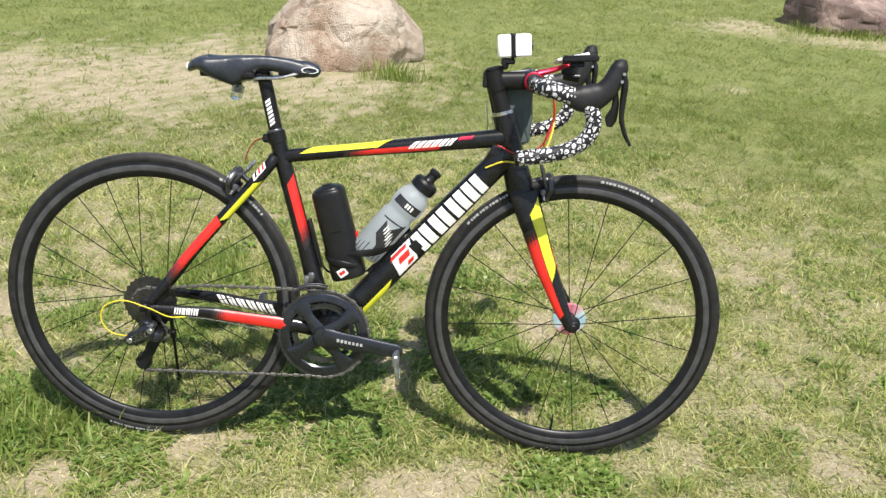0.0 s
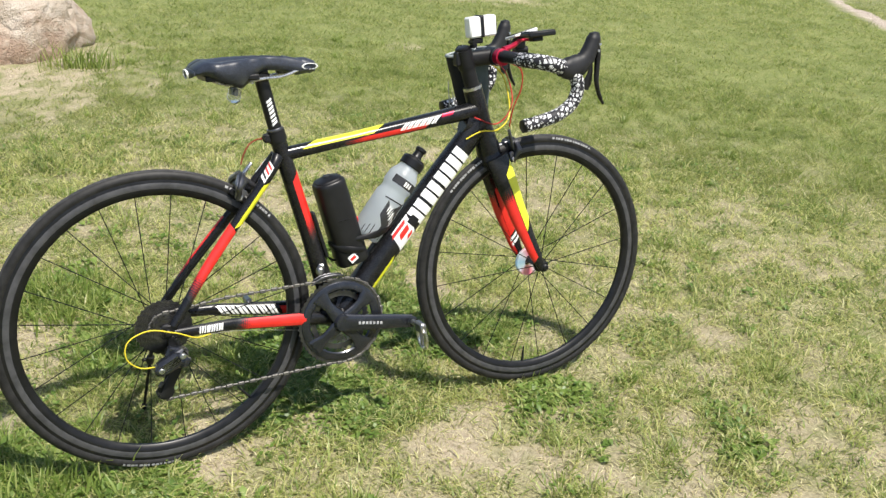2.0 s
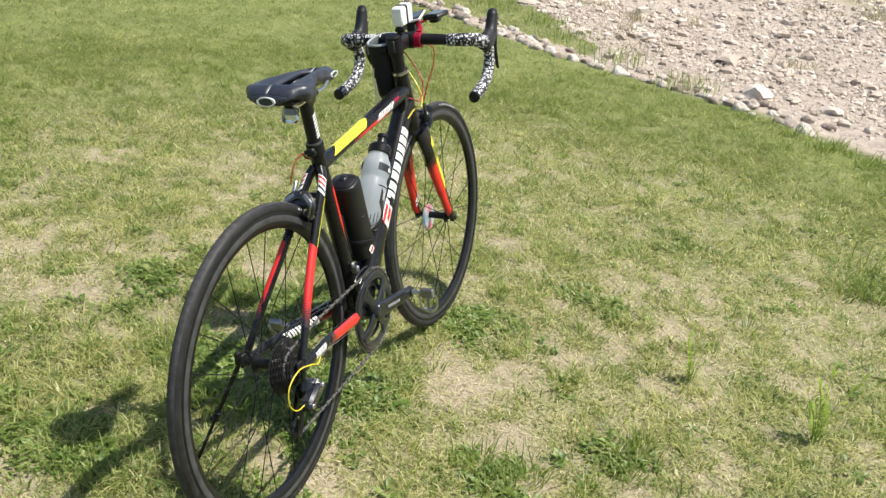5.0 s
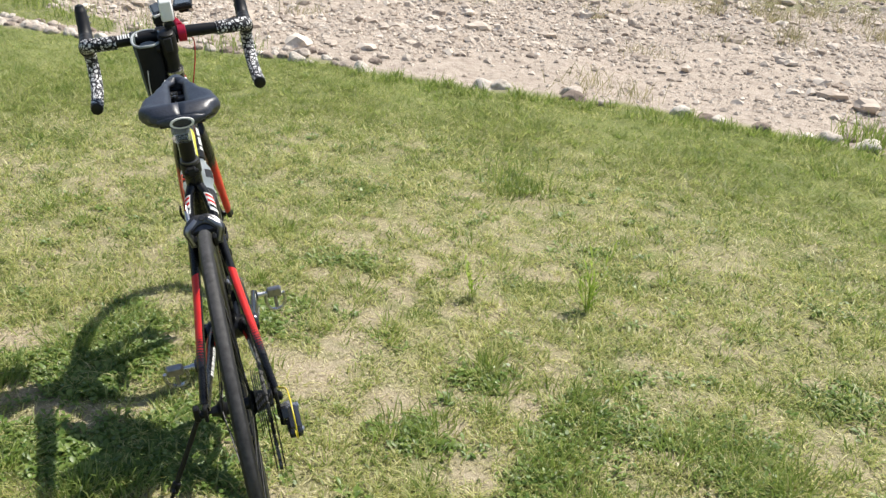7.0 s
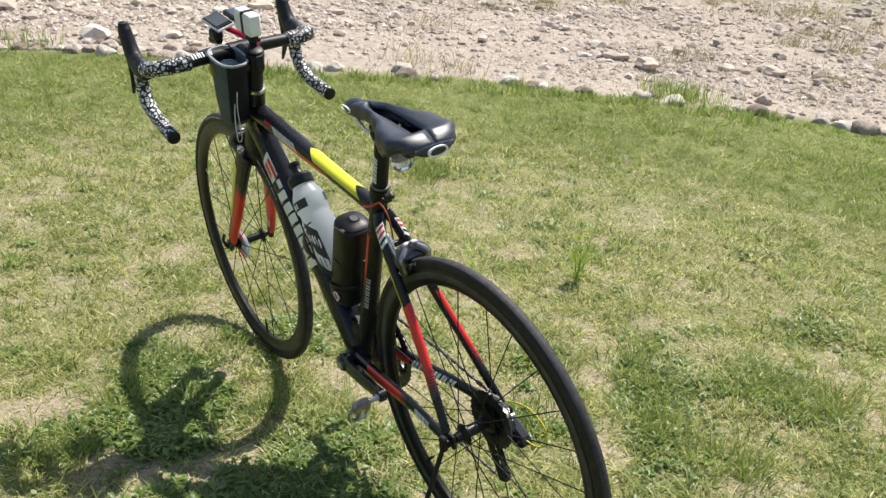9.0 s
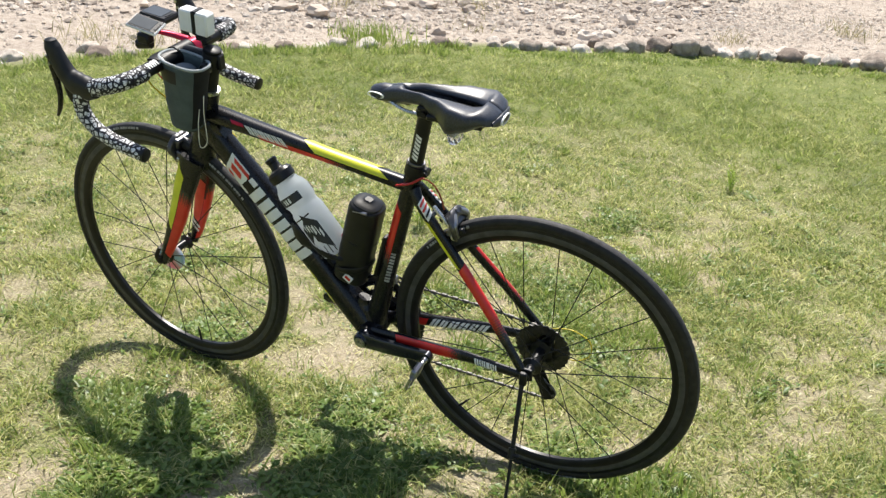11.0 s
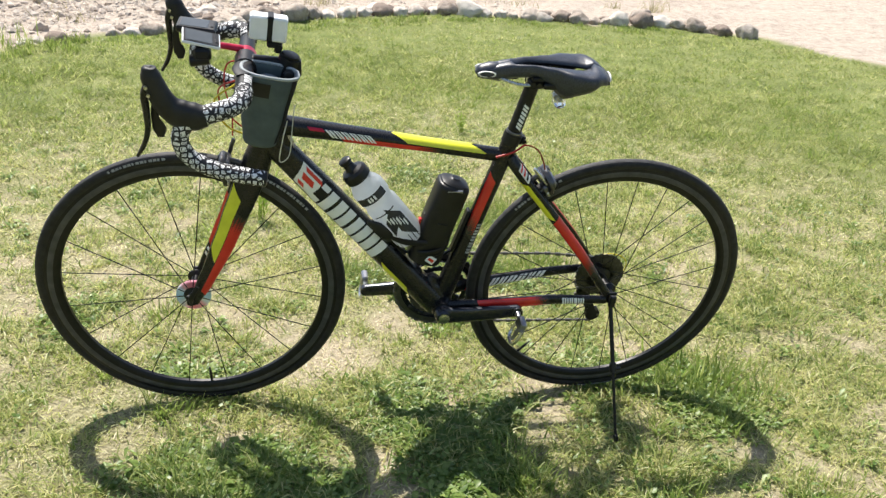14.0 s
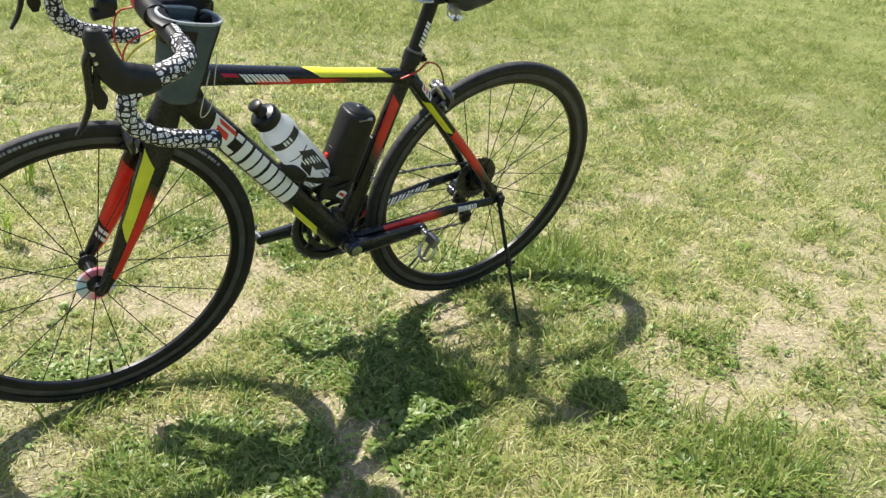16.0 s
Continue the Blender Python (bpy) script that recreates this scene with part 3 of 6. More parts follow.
def build_ground():
    xs, ys = axis_steps(-3.6, 8.0, 0.045, 900), axis_steps(-8.2, 6.5, 0.05, 900)
    X, Y = np.meshgrid(xs, ys)
    Z = height_at(X, Y)
    far = np.hypot(X, Y) > 25
    Z[far] = -0.3
    nx, ny = len(xs), len(ys)
    me = bpy.data.meshes.new("ground")
    k = (np.arange(ny - 1)[:, None] * nx + np.arange(nx - 1)[None]).ravel()
    quads = np.stack([k, k + 1, k + nx + 1, k + nx], 1)
    me.vertices.add(nx * ny)
    me.vertices.foreach_set("co", np.stack([X, Y, Z], -1).ravel())
    me.loops.add(quads.size)
    me.loops.foreach_set("vertex_index", quads.ravel())
    me.polygons.add(len(quads))
    me.polygons.foreach_set("loop_start", np.arange(len(quads)) * 4)
    me.update(calc_edges=True)
    me.polygons.foreach_set("use_smooth", [True] * len(quads))
    for name, values in (("bare", bare_at(X, Y)), ("sandy", sandy_at(X, Y)), ("dry", np.clip(1.25 - (np.hypot(X - 0.5, Y) - 0.8) / 2.2, 0.12, 1))):
        me.attributes.new(name, "FLOAT", "POINT").data.foreach_set("value", values.ravel())
    me.materials.append(M["ground"])
    return tagged(new("ground", me), "uneven lawn with bare soil patches and a sandy gravel edge", "ground", kind="structure")


build_ground()


def soup(name, verts, faces, material, label, category):
    """One mesh of very many small pieces."""
    me = bpy.data.meshes.new(name)
    me.vertices.add(len(verts))
    me.vertices.foreach_set("co", np.ascontiguousarray(verts, dtype=np.float32).ravel())
    n = faces.shape[1]
    me.loops.add(faces.size)
    me.loops.foreach_set("vertex_index", np.ascontiguousarray(faces, dtype=np.int32).ravel())
    me.polygons.add(len(faces))
    me.polygons.foreach_set("loop_start", np.arange(len(faces), dtype=np.int32) * n)
    me.update(calc_edges=True)
    me.polygons.foreach_set("use_smooth", [name != "gravel"] * len(faces))
    me.materials.append(M[material])
    return tagged(new(name, me), label, category, kind="stuff")


def blades(x, y, height, width, lean, towards=None, simple=False):
    """Bent, tapering blades of grass; simple ones are one face each."""
    n = len(x)
    z = height_at(x, y) - 0.003
    a, b = rng.uniform(0, 2 * np.pi, n), rng.uniform(0, 2 * np.pi, n) if towards is None else towards
    side = np.stack([np.cos(a), np.sin(a), 0 * a], 1) * width[:, None] / 2
    tilt = np.stack([np.cos(b), np.sin(b), 0 * b], 1) * (lean * height)[:, None]
    root = np.stack([x, y, z], 1)
    up = np.array([0, 0, 1.0])[None] * height[:, None]
    mid = root + up * (0.6 - 0.08 * lean[:, None]) + tilt * 0.4
    tip = root + up * (1 - 0.3 * lean[:, None]) + tilt
    if simple:
        v = np.stack([root - side, root + side, tip], 1).reshape(-1, 3)
        return v, np.arange(n)[:, None] * 3 + np.arange(3)[None]
    v = np.stack([root - side, root + side, mid + side * 0.75, mid - side * 0.75, tip], 1).reshape(-1, 3)
    k = np.arange(n)[:, None] * 5
    f = np.concatenate([k + [0, 1, 2], k + [0, 2, 3], k + [3, 2, 4]])
    return v, f


def scatter(n, centre, r0, r1):
    r = np.sqrt(rng.uniform(r0 * r0, r1 * r1, n))
    a = rng.uniform(0, 2 * np.pi, n)
    return centre[0] + r * np.cos(a), centre[1] + r * np.sin(a)


def lawn_keep(x, y):
    """Where grass stands: thin on bare soil, thick in tufts, none on gravel."""
    tuft = np.clip(fbm(x, y, 15.0, 61) * 3.8 - 1.25, 0.22, 1.15)
    tuft = tuft * np.clip(0.15 + 1.7 * fbm(x, y, 2.4, 62), 0.35, 1.25)
    p = np.maximum(np.maximum(tuft, 0.9 * lush_at(x, y)), 0.95 * turf_at(x, y)) * np.clip(1 - 1.3 * bare_at(x, y), 0.04, 1)
    d = edge_distance(x, y)
    p = np.where(d > -0.02 + 0.25 * (fbm(x, y, 3.0, 67) - 0.5), np.where(verge_at(x, y), 1.0, 0.0), p)
    return rng.uniform(0, 1, len(x)) < p


def grow_lawn(name, material, rings, label, simple=False):
    vs, fs, k = [], [], 0
    for r0, r1, n, h, w in rings:
        x, y = scatter(n, (0.5, 0.0), max(0.0, r0 - 0.35), r1 + 0.35)
        away = np.hypot(x - 0.5, y) + (fbm(x, y, 2.0, 63) - 0.5) * 0.5
        fade = np.clip((away - r0 + 0.35) / 0.7, 0, 1) if r0 else 1.0
        fade = fade * np.clip((r1 + 0.35 - away) / 0.7, 0, 1)
        keep = lawn_keep(x, y) & (rng.uniform(0, 1, n) < fade)
        x, y = x[keep], y[keep]
        tall = (0.5 + 1.0 * fbm(x, y, 2.5, 71)) * (1 + 0.35 * lush_at(x, y)) * (0.75 + 0.6 * fbm(x, y, 17.0, 72))
        height = h * tall * rng.uniform(0.4, 1.6, len(x))
        v, f = blades(x, y, height, w * rng.uniform(0.6, 1.5, len(x)), rng.uniform(0.4, 2.0, len(x)), None, simple)
        vs.append(v)
        fs.append(f + k)
        k += len(v)
    soup(name, np.concatenate(vs), np.concatenate(fs), material, label, "grass")


grow_lawn("lawn_grass", "grass", [(0.0, 1.4, 260000, 0.022, 0.0036), (1.4, 2.4, 300000, 0.024, 0.0043)], "short mixed green and straw-coloured lawn grass in sunshine")
grow_lawn("far_lawn_grass", "far_grass", [(2.4, 4.2, 560000, 0.027, 0.0056), (4.2, 9.5, 900000, 0.024, 0.0085)], "short green lawn grass further from the bicycle", True)


def strew_litter():
    """Dry clippings lying flat, thickest on the bare spots."""
    x, y = scatter(190000, (0.5, 0.0), 0.0, 2.8)
    keep = (rng.uniform(0, 1, len(x)) < (0.45 + 0.55 * bare_at(x, y)) * (1 - 0.75 * turf_at(x, y))) & (edge_distance(x, y) < -0.1)
    x, y = x[keep], y[keep]
    n = len(x)
    v, f = blades(x, y, rng.uniform(0.004, 0.0115, n), rng.uniform(0.0018, 0.0042, n), rng.uniform(1.6, 3.2, n))
    v[:, 2] += 0.004
    soup("straw_litter", v, f, "straw", "pale dry clippings lying on the soil between the grass", "straw")


strew_litter()


# places of the largest tufts
TUFTS = [(0.28, -0.84), (0.10, -1.11), (0.04, -1.19), (-0.07, -1.21), (0.08, -0.71), (-0.11, -0.70), (0.30, -0.39), (0.51, -0.68), (-0.43, 0.51), (-0.13, 0.81), (-0.17, 0.91), (-0.02, 0.53), (0.24, 0.39), (-0.30, 0.08), (-0.36, 0.14), (1.98, -1.31), (0.72, 0.66), (2.62, -3.9), (0.4, 0.62), (0.9, 0.36)]


def grow_tufts():
    """Taller clumps that splay outwards, scattered over the lawn."""
    vs, fs, k = [], [], 0
    r = random.Random(23)
    made = 0
    for x, y in TUFTS:
        for _ in range(5):
            n = r.randint(40, 90)
            cx, cy = r.gauss(x, 0.05), r.gauss(y, 0.05)
            wide = r.uniform(0.02, 0.05)
            px, py = rng.normal(cx, wide, n), rng.normal(cy, wide, n)
            out = np.arctan2(py - cy, px - cx) + rng.normal(0, 0.7, n)
            v, f = blades(px, py, r.uniform(0.035, 0.070) * rng.uniform(0.4, 1.3, n), rng.uniform(0.0022, 0.0042, n), rng.uniform(0.2, 1.1, n), out)
            vs.append(v)
            fs.append(f + k)
            k += len(v)
    for (ax, ay), (bx, by) in zip(EDGE[5:15], EDGE[6:16]):
        for _ in range(int(math.hypot(bx - ax, by - ay) / 0.045)):
            t = r.random()
            low = ax < 2.4
            inward = r.uniform(0.10, 0.35) if low else r.uniform(0.03, 0.30)
            d = math.hypot(bx - ax, by - ay)
            x, y = ax + (bx - ax) * t + (by - ay) / d * inward, ay + (by - ay) * t - (bx - ax) / d * inward
            n = r.randint(16, 40)
            px, py = rng.normal(x, 0.03, n), rng.normal(y, 0.03, n)
            v, f = blades(px, py, (r.uniform(0.025, 0.05) if low else r.uniform(0.05, 0.09)) * rng.uniform(0.5, 1.3, n), rng.uniform(0.004, 0.007, n), rng.uniform(0.2, 1.1, n))
            vs.append(v)
            fs.append(f + k)
            k += len(v)
    while made < 900:
        rad, a = 4.4 * math.sqrt(r.random()) ** 1.25, r.uniform(0, 6.28)
        x, y = 0.5 + rad * math.cos(a), rad * math.sin(a)
        if float(edge_distance(np.array(x), np.array(y))) > -0.05 or float(bare_at(np.array([x]), np.array([y]))[0]) > 0.35:
            continue
        made += 1
        n = r.randint(14, 60)
        wide = r.uniform(0.010, 0.042)
        px, py = rng.normal(x, wide, n), rng.normal(y, wide, n)
        out = np.arctan2(py - y, px - x) + rng.normal(0, 0.6, n)
        h = r.uniform(0.024, 0.058)
        v, f = blades(px, py, h * rng.uniform(0.5, 1.3, n), rng.uniform(0.0024, 0.0046, n), rng.uniform(0.3, 1.3, n), out)
        vs.append(v)
        fs.append(f + k)
        k += len(v)
    soup("grass_tufts", np.concatenate(vs), np.concatenate(fs), "tuft_grass", "taller fresh green tufts of grass scattered over the lawn", "grass")


grow_tufts()


def grow_clover():
    """Small round leaves close to the ground, in patches."""
    x, y = scatter(150000, (0.45, 0.1), 0.0, 2.6)
    keep = (rng.uniform(0, 1, len(x)) < 0.55 * lush_at(x, y) ** 2) & (bare_at(x, y) < 0.4) & (edge_distance(x, y) < -0.1)
    x, y = x[keep], y[keep]
    n = len(x)
    z = height_at(x, y) + rng.uniform(0.006, 0.028, n)
    r = rng.uniform(0.0028, 0.0072, n)
    a = rng.uniform(0, 2 * np.pi, n)
    nrm = np.stack([rng.normal(0, 0.4, n), rng.normal(0, 0.4, n), np.ones(n)], 1)
    nrm /= np.linalg.norm(nrm, axis=1, keepdims=True)
    e1 = np.cross(nrm, np.stack([np.cos(a), np.sin(a), 0 * a], 1))
    e1 /= np.linalg.norm(e1, axis=1, keepdims=True)
    e2 = np.cross(nrm, e1)
    c = np.stack([x, y, z], 1)
    vs = [c + r[:, None] * (e1 * math.cos(t) + e2 * math.sin(t) * 0.8) for t in np.arange(5) * 2 * np.pi / 5]
    v = np.stack(vs, 1).reshape(-1, 3)
    soup("clover_leaves", v, np.arange(n)[:, None] * 5 + np.arange(5)[None], "clover", "dark green low clover leaves in patches of the lawn", "clover")


grow_clover()


def grow_broad_leaves():
    """Low rosettes of pointed weed leaves among the grass."""
    vs, fs, k = [], [], 0
    r = random.Random(41)
    made = 0
    while made < 2600:
        if r.random() < 0.88:
            lx, ly, lr = r.choice(LUSH)
            if ly < -0.15 and r.random() < 0.65:
                continue
            x, y = r.gauss(lx, 0.75 * lr), r.gauss(ly, 0.75 * lr)
        else:
            rad, a = 2.4 * math.sqrt(r.random()), r.uniform(0, 6.28)
            x, y = 0.5 + rad * math.cos(a), rad * math.sin(a)
        if float(bare_at(np.array([x]), np.array([y]))[0]) > 0.3:
            continue
        made += 1
        n = r.randint(9, 20)
        size = r.uniform(0.012, 0.028)
        a = rng.uniform(0, 2 * np.pi, n)
        lift = rng.uniform(0.15, 0.95, n)
        long = size * rng.uniform(0.6, 1.25, n)
        px, py = x + rng.normal(0, 0.018, n), y + rng.normal(0, 0.018, n)
        root = np.stack([px, py, height_at(px, py) + 0.004], 1)
        out = np.stack([np.cos(a), np.sin(a), lift], 1)
        side = np.stack([-np.sin(a), np.cos(a), rng.uniform(-0.3, 0.3, n)], 1) * (long * rng.uniform(0.16, 0.30, n))[:, None]
        mid = root + out * long[:, None] * 0.55
        tip = root + out * long[:, None] - np.array([0, 0, 0.35])[None] * long[:, None]
        v = np.stack([root, mid + side, tip, mid - side, mid - np.array([0, 0, 0.0025])[None]], 1).reshape(-1, 3)
        q = np.arange(n)[:, None] * 5
        vs.append(v)
        fs.append(np.concatenate([q + [0, 1, 4], q + [1, 2, 4], q + [2, 3, 4], q + [3, 0, 4]]) + k)
        k += len(v)
    soup("weed_leaves", np.concatenate(vs), np.concatenate(fs), "broad_leaf", "dark green broad weed leaves in low clumps on the lawn", "weeds")


grow_broad_leaves()


def lump(seed, size, rough=0.2, levels=2):
    """An uneven stone as geometry about the origin, its base at z = 0."""
    bm = bmesh.new()
    bmesh.ops.create_icosphere(bm, subdivisions=levels, radius=1.0)
    off = Vector((seed * 3.7, seed * 1.3, seed * 2.1))
    for v in bm.verts:
        p = v.co.copy()
        k = 1 + rough * noise.noise(p * 1.1 + off) + rough * 0.5 * noise.noise(p * 2.6 + off) + rough * 0.22 * noise.noise(p * 6 + off)
        v.co = Vector((p.x * size[0], p.y * size[1], p.z * size[2])) * k
    g = Geo()
    bm.verts.ensure_lookup_table()
    g.put([v.co for v in bm.verts], [[v.index for v in f.verts] for f in bm.faces])
    bm.free()
    return g


def spread_gravel():
    """Loose stones on the sandy strip: many small ones, fewer large."""
    shapes = []
    for s in range(6):
        g = lump(s + 20, (1, rng.uniform(0.6, 0.9), rng.uniform(0.45, 0.7)), 0.75, 1)
        shapes.append((np.array([tuple(p) for p in g.v]), np.array(g.f)))
    rocks = []
    for s in range(6):
        g = lump(s + 30, (1, rng.uniform(0.6, 0.9), rng.uniform(0.45, 0.7)), 0.7, 2)
        rocks.append((np.array([tuple(p) for p in g.v]), np.array(g.f)))
    chip_v = np.array([(1, 0, 0), (-1, 0.2, 0), (0.1, 0.8, 0), (-0.1, -0.7, 0), (0.1, 0, 0.6)], float)
    chip_f = np.array([(0, 2, 4), (2, 1, 4), (1, 3, 4), (3, 0, 4)])
    vs, fs, k = [], [], 0
    for many, kinds, lo, mid, sway, hi in ((300000, [(chip_v, chip_f)], 0.005, 0.0105, 0.5, 0.035), (62000, shapes, 0.013, 0.019, 0.5, 0.06), (4500, rocks, 0.03, 0.042, 0.45, 0.11)):
        x, y = scatter(many, (3.0, -3.0), 0.0, 8.5)
        d = edge_distance(x, y)
        rocky = fbm(x, y, 0.9, 91)
        likely = np.clip((rocky - 0.30) * 3.6, 0.22, 1) * np.clip(d * 0.8 - (0.0 if hi < 0.04 else 0.15), 0.06, 1) * (0.4 + 1.0 * fbm(x, y, 5.0, 94))
        keep = (d > 0.15) & (d < 7) & (rng.uniform(0, 1, len(x)) < likely) & (x > -0.6 + 2.5 * fbm(x, y, 0.7, 93) - (1.8 if hi < 0.04 else 0)) & ~verge_at(x, y)
        x, y = x[keep], y[keep]
        n = len(x)
        z = height_at(x, y)
        size = np.clip(mid * np.exp(rng.normal(0, sway, n)), lo, hi)
        yaw = rng.uniform(0, 2 * np.pi, n)
        kind = rng.integers(0, len(kinds), n)
        for s, (pv, pf) in enumerate(kinds):
            i = np.where(kind == s)[0]
            c, sn = np.cos(yaw[i])[:, None], np.sin(yaw[i])[:, None]
            px, py, pz = pv[None, :, 0], pv[None, :, 1], pv[None, :, 2]
            v = np.stack([(px * c - py * sn) * size[i, None] + x[i, None], (px * sn + py * c) * size[i, None] + y[i, None], pz * size[i, None] + z[i, None] + 0.15 * size[i, None]], -1)
            vs.append(v.reshape(-1, 3))
            fs.append((pf[None] + (np.arange(len(i)) * len(pv))[:, None, None]).reshape(-1, 3) + k)
            k += len(i) * len(pv)
    soup("gravel", np.concatenate(vs), np.concatenate(fs), "gravel", "loose pale gravel and larger stones on sandy soil", "gravel")


spread_gravel()


def lay_edge_stones():
    """River cobbles side by side along the lawn's edge."""
    pool = []
    for s in range(9):
        g = lump(s + 50, (0.5, 0.38 + 0.03 * (s % 4), 0.33 + 0.03 * (s % 3)), 0.42, 3)
        pool.append(mesh_from("edge_stone", g, "cobble", 60))
    pts = [Vector(p) for p in EDGE]
    r = random.Random(5)
    for a, b in zip(pts[1:-4], pts[2:-3]):
        d = b - a
        along = r.uniform(0, 0.05)
        while along < d.length:
            w = r.choice((0.07, 0.09, 0.10, 0.12)) if a.x > 4.6 else r.choice((0.10, 0.13, 0.15, 0.17, 0.21)) * (0.85 if a.x > 1.9 else 1)
            for row in ((0, 1, 2) if a.x > 4.6 else (0, 1)):
                if row and r.random() < 0.45:
                    continue
                if r.random() < (0.6 if 3.3 < a.x < 4.7 else 0.3 if 1.9 < a.x < 3.4 else 0.04):
                    continue
                p = a + d * min(1, (along + w / 2 + r.uniform(-0.02, 0.02)) / d.length)
                nrm = Vector((-d.y, d.x)).normalized()
                p = p + nrm * (0.02 + 0.12 * row + r.uniform(-0.035, 0.035))
                size = w * r.uniform(0.85, 1.15) * (0.85 if row else 1)
                ob = new("edge_stone", r.choice(pool))
                z = float(height_at(p.x, p.y))
                ob.matrix_world = pose(p.x, p.y, z + size * (r.uniform(-0.10, 0.10) if a.x > 1.9 else r.uniform(0.10, 0.26)), r.uniform(-12, 12), r.uniform(-12, 12), math.degrees(math.atan2(d.y, d.x)) + r.uniform(-25, 25)) @ Matrix.Diagonal((size, size, size, 1))
                tagged(ob, "rounded grey-brown river cobble set along the lawn's edge", "stone", "stones along the lawn's edge")
            along += w * 0.98


lay_edge_stones()


def boulder(name, place, size, yaw, material, label, seed, sink, faces=(), flare=0.0):
    """A rock with broken faces, wider at the foot by flare. faces: outward directions and how far out each one lies, as parts of 1."""
    g = lump(seed, size, 0.22, 5)
    r = random.Random(seed)
    cuts = [(Vector(n).normalized(), d) for n, d in faces]
    for _ in range(14 if faces else 20):
        n = Vector((r.uniform(-1, 1), r.uniform(-1, 1), r.uniform(-0.15, 1))).normalized()
        cuts.append((n, Vector((n.x * size[0], n.y * size[1], n.z * size[2])).length * r.uniform(0.80 if faces else 0.66, 0.98)))
    off = Vector((seed, 2.0 * seed, 0.5 * seed))
    for p in g.v:
        for n, d in cuts:
            over = p.dot(n) - d
            if over > 0:
                p -= n * over * 0.97
        rough = noise.noise(p * 5 + off) * 0.5 + noise.noise(p * 11 + off) * 0.3 + noise.noise(p * 24 + off) * 0.2
        ledge = abs(noise.noise(Vector((p.x * 2.2, p.y * 2.2, p.z * 7)) + off))
        if p.z < 0:
            p.x, p.y = p.x * (1 - flare * p.z / size[2]), p.y * (1 - flare * p.z / size[2])
        p += p.normalized() * (0.034 * rough - 0.05 * max(0.0, 0.09 - ledge) / 0.09 * 0.5)
    flat = Geo()
    flat.put([Vector((p.x, p.y, max(p.z, -size[2] * 0.5))) for p in g.v], g.f)
    ob = new(name, mesh_from(name, flat, material, 50))
    ob.matrix_world = pose(place[0], place[1], float(height_at(*place)) + size[2] * 0.5 - sink, 0, 0, yaw)
    return tagged(ob, label, "boulder")


boulder("boulder", (-0.07, 4.22), (0.50, 0.47, 0.46), 0, "boulder", "large pale sandstone boulder on a bare patch of lawn", 3, 0.02,
        [((-0.10, -0.12, 1), 0.30), ((-0.60, -0.15, 0.78), 0.29), ((0.80, 0.0, 0.60), 0.36), ((0.35, -0.6, 0.75), 0.33), ((-0.2, -0.9, 0.35), 0.38), ((0.75, -0.65, 0.1), 0.42)], 0.2)


def long_grass(x, y, sx, sy, n, high, label):
    """A clump of longer grass."""
    px, py = rng.normal(x, sx, n), rng.normal(y, sy, n)
    v, f = blades(px, py, high * rng.uniform(0.35, 1.1, n), rng.uniform(0.004, 0.007, n), rng.uniform(0.1, 0.7, n))
    soup("long_grass", v, f, "tuft_grass", label, "grass")


long_grass(0.31, 3.66, 0.085, 0.05, 240, 0.17, "longer green grass at the foot of the boulder")
long_grass(-0.27, -0.02, 0.085, 0.06, 150, 0.095, "longer fine grass behind the rear wheel")
long_grass(-0.43, 0.00, 0.06, 0.08, 110, 0.085, "longer fine grass behind the rear wheel")
long_grass(-0.12, 0.86, 0.09, 0.07, 260, 0.09, "longer fine grass in the lawn")
long_grass(2.05, -1.33, 0.12, 0.09, 150, 0.09, "longer fine grass in the lawn")
for vx, vy in ((6.35, 1.05), (5.85, 0.72), (5.35, 0.22), (4.85, -0.35), (6.9, 1.7)):
    long_grass(vx, vy, 0.16, 0.12, 130, 0.13, "rough green grass on the gravel side of the stones")
long_grass(2.62, -3.88, 0.15, 0.12, 330, 0.17, "longer green grass between the stones of the lawn's edge")
boulder("boulder", (4.02, 6.30), (0.50, 0.46, 0.40), 0, "red_boulder", "reddish brown boulder on a bare patch of lawn", 8, 0.02,
        [((0.22, -0.30, 1), 0.12), ((0.0, -1.0, 0.15), 0.36), ((0.85, -0.5, 0.0), 0.40), ((-0.9, -0.3, 0.1), 0.42)])
for gx, gy in ((3.62, 5.93), (3.86, 5.90), (4.10, 5.90), (4.30, 6.02), (3.50, 6.10)):
    long_grass(gx + 0.08, gy - 0.06, 0.10, 0.05, 110, 0.11, "longer grass at the foot of the reddish boulder")


